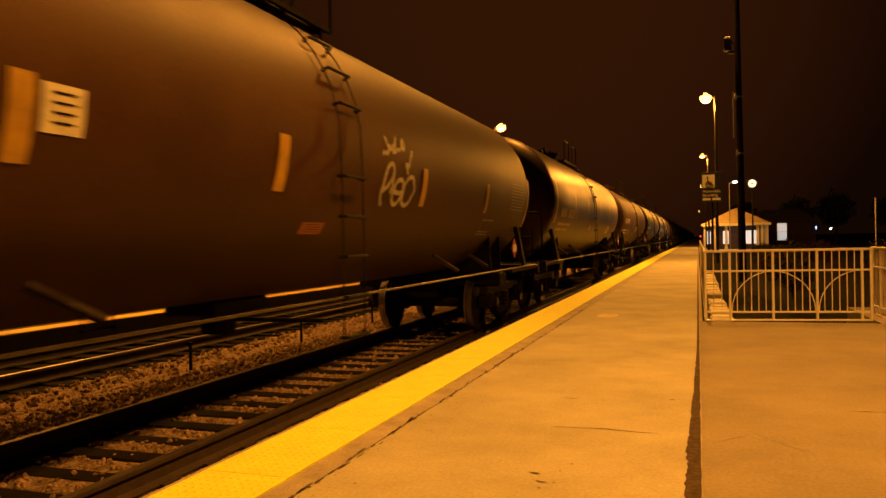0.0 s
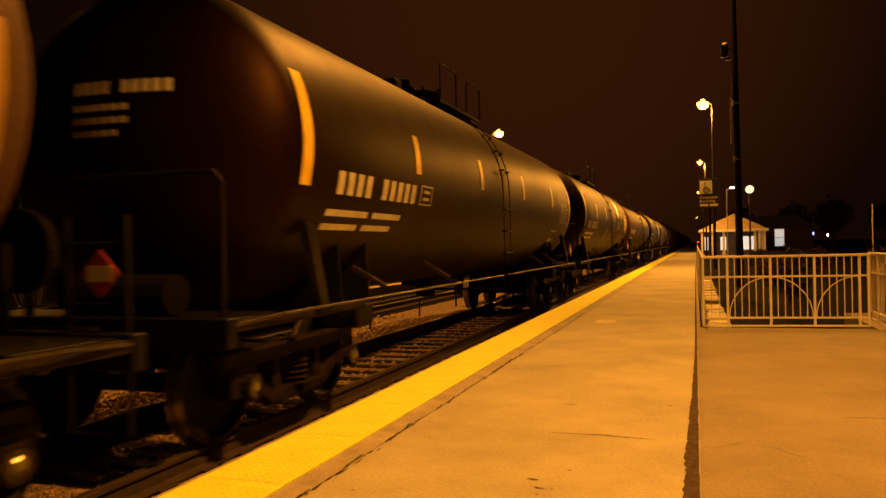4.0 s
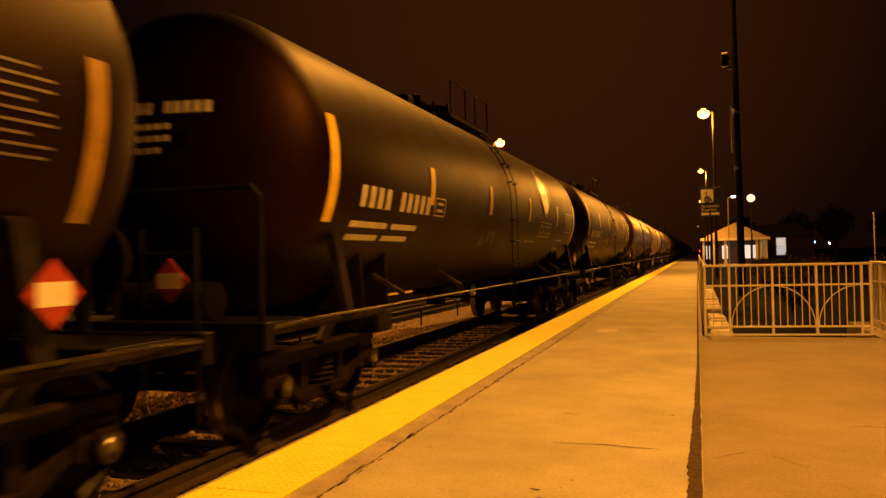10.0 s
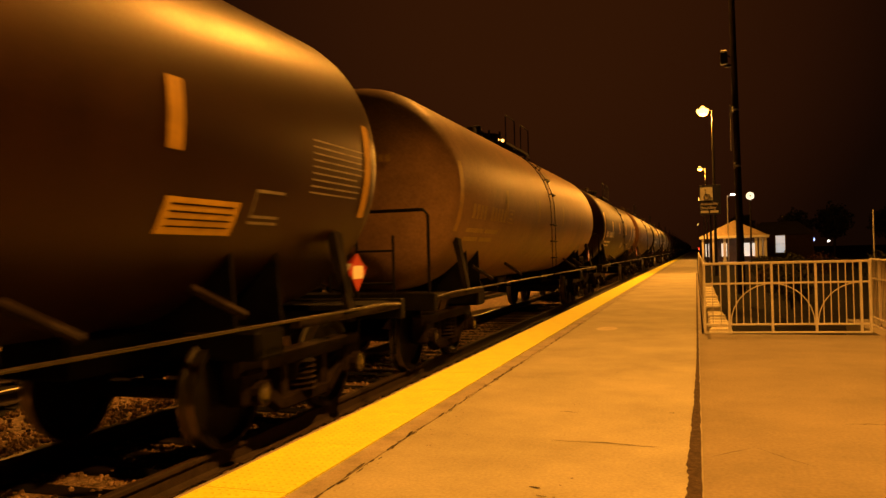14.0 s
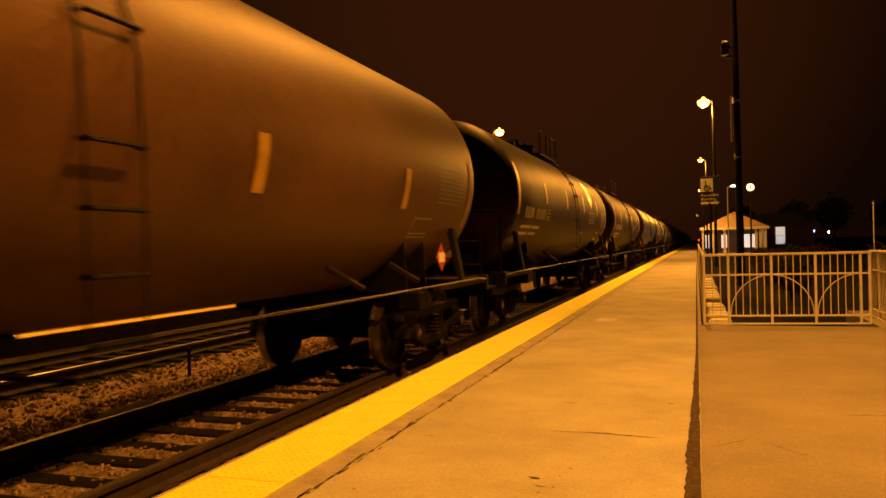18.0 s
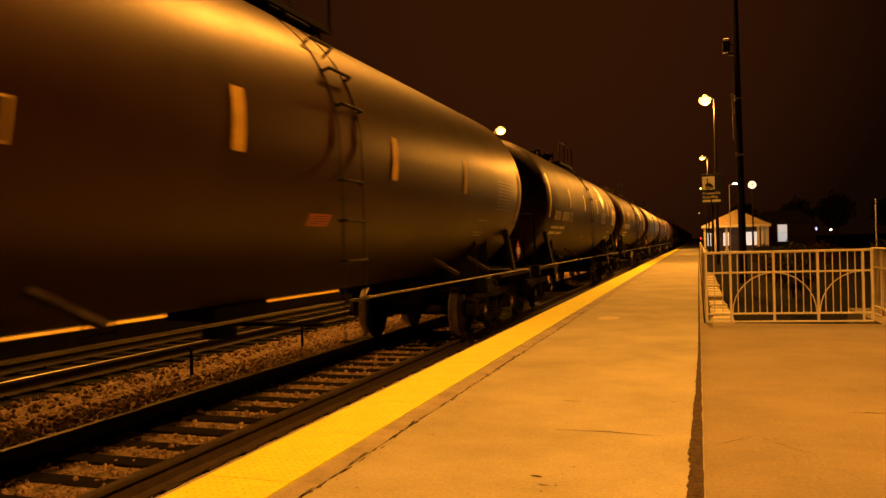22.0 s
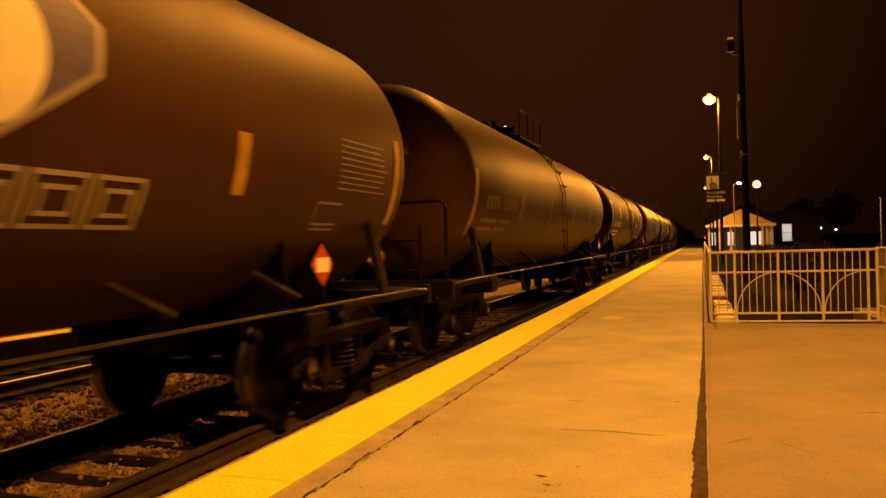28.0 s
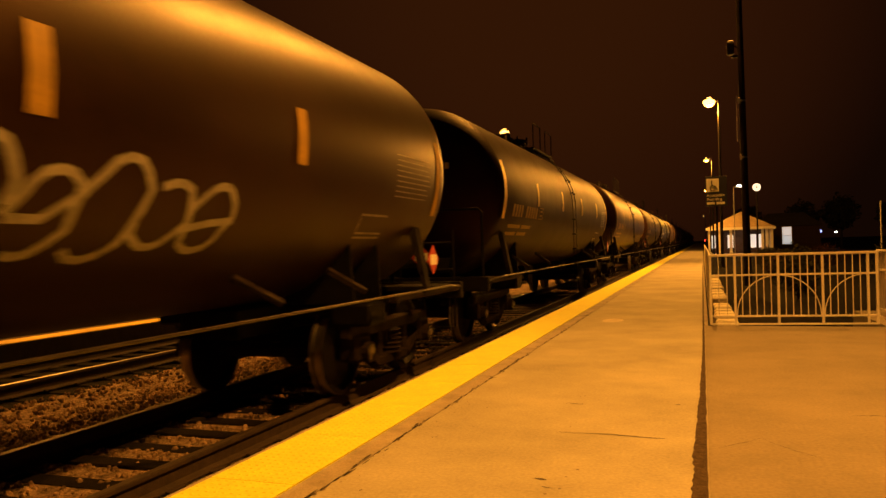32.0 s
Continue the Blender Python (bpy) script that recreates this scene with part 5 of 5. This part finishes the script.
rng = random.Random(5)
for k in range(3, 17):
    y = 15 + k * 3.4
    make_shrub(1.3 + rng.uniform(0, 1.2) + k * 0.22, y, (0.8, 0.8, 0.62), LEAF_RED if k % 5 == 1 else LEAF, "low dark shrub behind the fence", rng)
for k in range(8):
    make_shrub(5.0 + k * 1.9, 46 + rng.uniform(-3, 3), (1.2, 1.0, 0.8), LEAF_RED if k % 3 == 1 else LEAF, "clipped dark shrub beside the path", rng)


def make_tree(x, y, height, rng):
    t = thing("tree", "dark leafy tree against the night sky", "tree", (x, y, -0.6), "far trees")

    def wood(bm):
        rod(bm, (0, 0, 0), (0.1, 0, height * 0.55), 0.22, 10, 0.12)
        for i in range(7):
            a = i * 0.9
            z = height * (0.32 + 0.04 * i)
            rod(bm, (0.05, 0, z), (math.cos(a) * height * 0.26, math.sin(a) * height * 0.26, z + height * 0.22), 0.07, 6, 0.02)
    part("trunk", simple("trunk", BARK, wood), t)
    part("crown", foliage_mesh("crown", LEAF, (height * 0.36, height * 0.36, height * 0.36), 1500, 0.28, rng), t, (0, 0, height * 0.66))


for x, y, hgt in ((14, 122, 7.5), (20, 128, 8.5), (27, 126, 7.8), (34, 130, 9.0), (42, 124, 8.0), (50, 128, 9), (8, 150, 8.5), (-24, 22, 7.0), (-22, 32, 8.0), (-25, 44, 8), (-24, 60, 9), (-24, 8, 7.0)):
    make_tree(x, y, hgt, rng)


def make_garden_light():
    """A low lamp behind a bare bush on the far side."""
    g = thing("garden_light", "low glowing lamp behind a bare bush", "light", (-16.2, 15.1, -0.6))
    part("post", simple("post", POLE_DARK, lambda bm: rod(bm, (0, 0, 0), (0, 0, 2.45), 0.04, 8)), g)
    part("globe", simple("globe", LAMP_GLOW, lambda bm: bmesh.ops.create_icosphere(bm, subdivisions=2, radius=0.11, matrix=Matrix.Translation((0, 0, 2.53)))), g, label="glowing globe")
    s = thing("bare_bush", "bare twiggy bush lit by a lamp", "bush", (-15.7, 14.6, -0.6))
    for k in range(26):
        a, t = rng.uniform(0, 6.28), rng.uniform(0.1, 0.75)
        p = [Vector((0.05 * math.cos(a), 0.05 * math.sin(a), 0))]
        for m in range(5):
            p.append(p[-1] + Vector((math.cos(a) * t + rng.gauss(0, 0.25), math.sin(a) * t + rng.gauss(0, 0.25), 1.1)) * 0.48)
        part("twig", simple("twig", BARK, lambda bm: pipe(bm, p, 0.012, 5)), s)


make_garden_light()
lamp_light(-16.2, 15.1, 2.2, 60)


def make_edging():
    """Pale stone blocks that edge the planting bed beside the platform."""
    edging = thing("stone_edging", "row of pale rough limestone edging blocks", "stone edging", (0.33, 0, -0.1))
    y = 13.1
    while y < 30:
        ln = rng.uniform(0.34, 0.62)
        part("stone", simple("stone", LIMESTONE, lambda bm: box(bm, -0.16 + rng.uniform(-.02, .02), 0.19 + rng.uniform(-.02, .02), 0.02, ln - 0.03, -0.5, rng.uniform(-0.04, 0.12), 0.04)), edging, (0, y, 0))
        y += ln + 0.18


make_edging()


def make_stakes():
    for k, y in enumerate((8.8, 11.9, 15.0, 18.1, 21.2)):
        s = thing("marker_stake", "thin dark metal stake in the ballast", "stake", (-6.75, y, -0.46), "track stakes")
        part("stake", simple("stake", STEEL, lambda bm: (rod(bm, (0, 0, -0.1), (0, 0, 0.42), 0.022, 6), box(bm, -0.03, 0.03, -0.03, 0.03, 0.40, 0.44))), s)


make_stakes()


def make_stones():
    """Loose crushed stones on the ballast beside and between the rails."""
    shape = bmesh.new()
    bmesh.ops.create_icosphere(shape, subdivisions=1, radius=1.0)
    base = [v.co.copy() for v in shape.verts]
    faces = [[v.index for v in f.verts] for f in shape.faces]
    shape.free()
    verts, polys = [], []
    for _ in range(10500):
        x = rng.choice((rng.uniform(-7.62, -5.3), rng.uniform(-5.15, -3.8), rng.uniform(-6.9, -5.3), rng.uniform(-3.6, -2.95)))
        y = 2.5 + 15 * rng.random() ** 1.3
        if -5.8 < x < -3.0 and abs((y + 3.0 + 0.2485) % 0.497 - 0.2485) < 0.13 and rng.random() < 0.9:
            continue
        r = rng.uniform(0.016, 0.040)
        turn = Euler((rng.uniform(0, 6), rng.uniform(0, 6), rng.uniform(0, 6))).to_matrix()
        z = (-0.44 if -6.9 < x < -6.3 else -0.392) + r * 0.3
        k = len(verts)
        st = (r * rng.uniform(0.7, 1.2), r * rng.uniform(0.7, 1.2), r * rng.uniform(0.5, 0.9))
        for c in base:
            q = turn @ Vector((c.x * st[0], c.y * st[1], c.z * st[2]))
            verts.append((q.x + x, q.y + y, q.z + z))
        polys += [[k + i for i in f] for f in faces]
    me = bpy.data.meshes.new("loose_stones")
    me.from_pydata(verts, [], polys)
    me.materials.append(STONE)
    tagged(new("loose_stones", me), "loose crushed ballast stones", "gravel", kind="stuff")


make_stones()


# ---- moving things ----
def travelled(t):
    """How far the train has come after t seconds."""
    return 11.116 * t + 0.01555 * t * t + 0.000194 * t ** 3


def motions():
    for car, start in TRAIN:
        walk(car, [(t, pose(TRACK_X, start - travelled(t), RAIL_Z)) for t in (0.0, 4.0, 8.0, 12.0, 16.0, 20.0, 24.0, 28.0, 32.0)])
    rolled = {}
    for wheel, wx, ay in WHEELS:
        key = (wx > 0, ay > 0)
        if key not in rolled:
            spin = 1 if wx > 0 else -1
            flip = 0 if wx > 0 else 180
            rows = []
            for f in range(961):
                angle = math.degrees(travelled(f / 30) / 0.457) * spin
                m = pose(wx, ay, 0.457, 0, 0, flip) @ pose(0, 0, 0, angle, 0, 0)
                rows.append((f / 30, m))
            walk(wheel, rows)
            rolled[key] = wheel.animation_data
        else:
            wheel.rotation_mode = "QUATERNION"
            keys = wheel.animation_data_create()
            keys.action = rolled[key].action
            keys.action_slot = rolled[key].action_slot


motions()
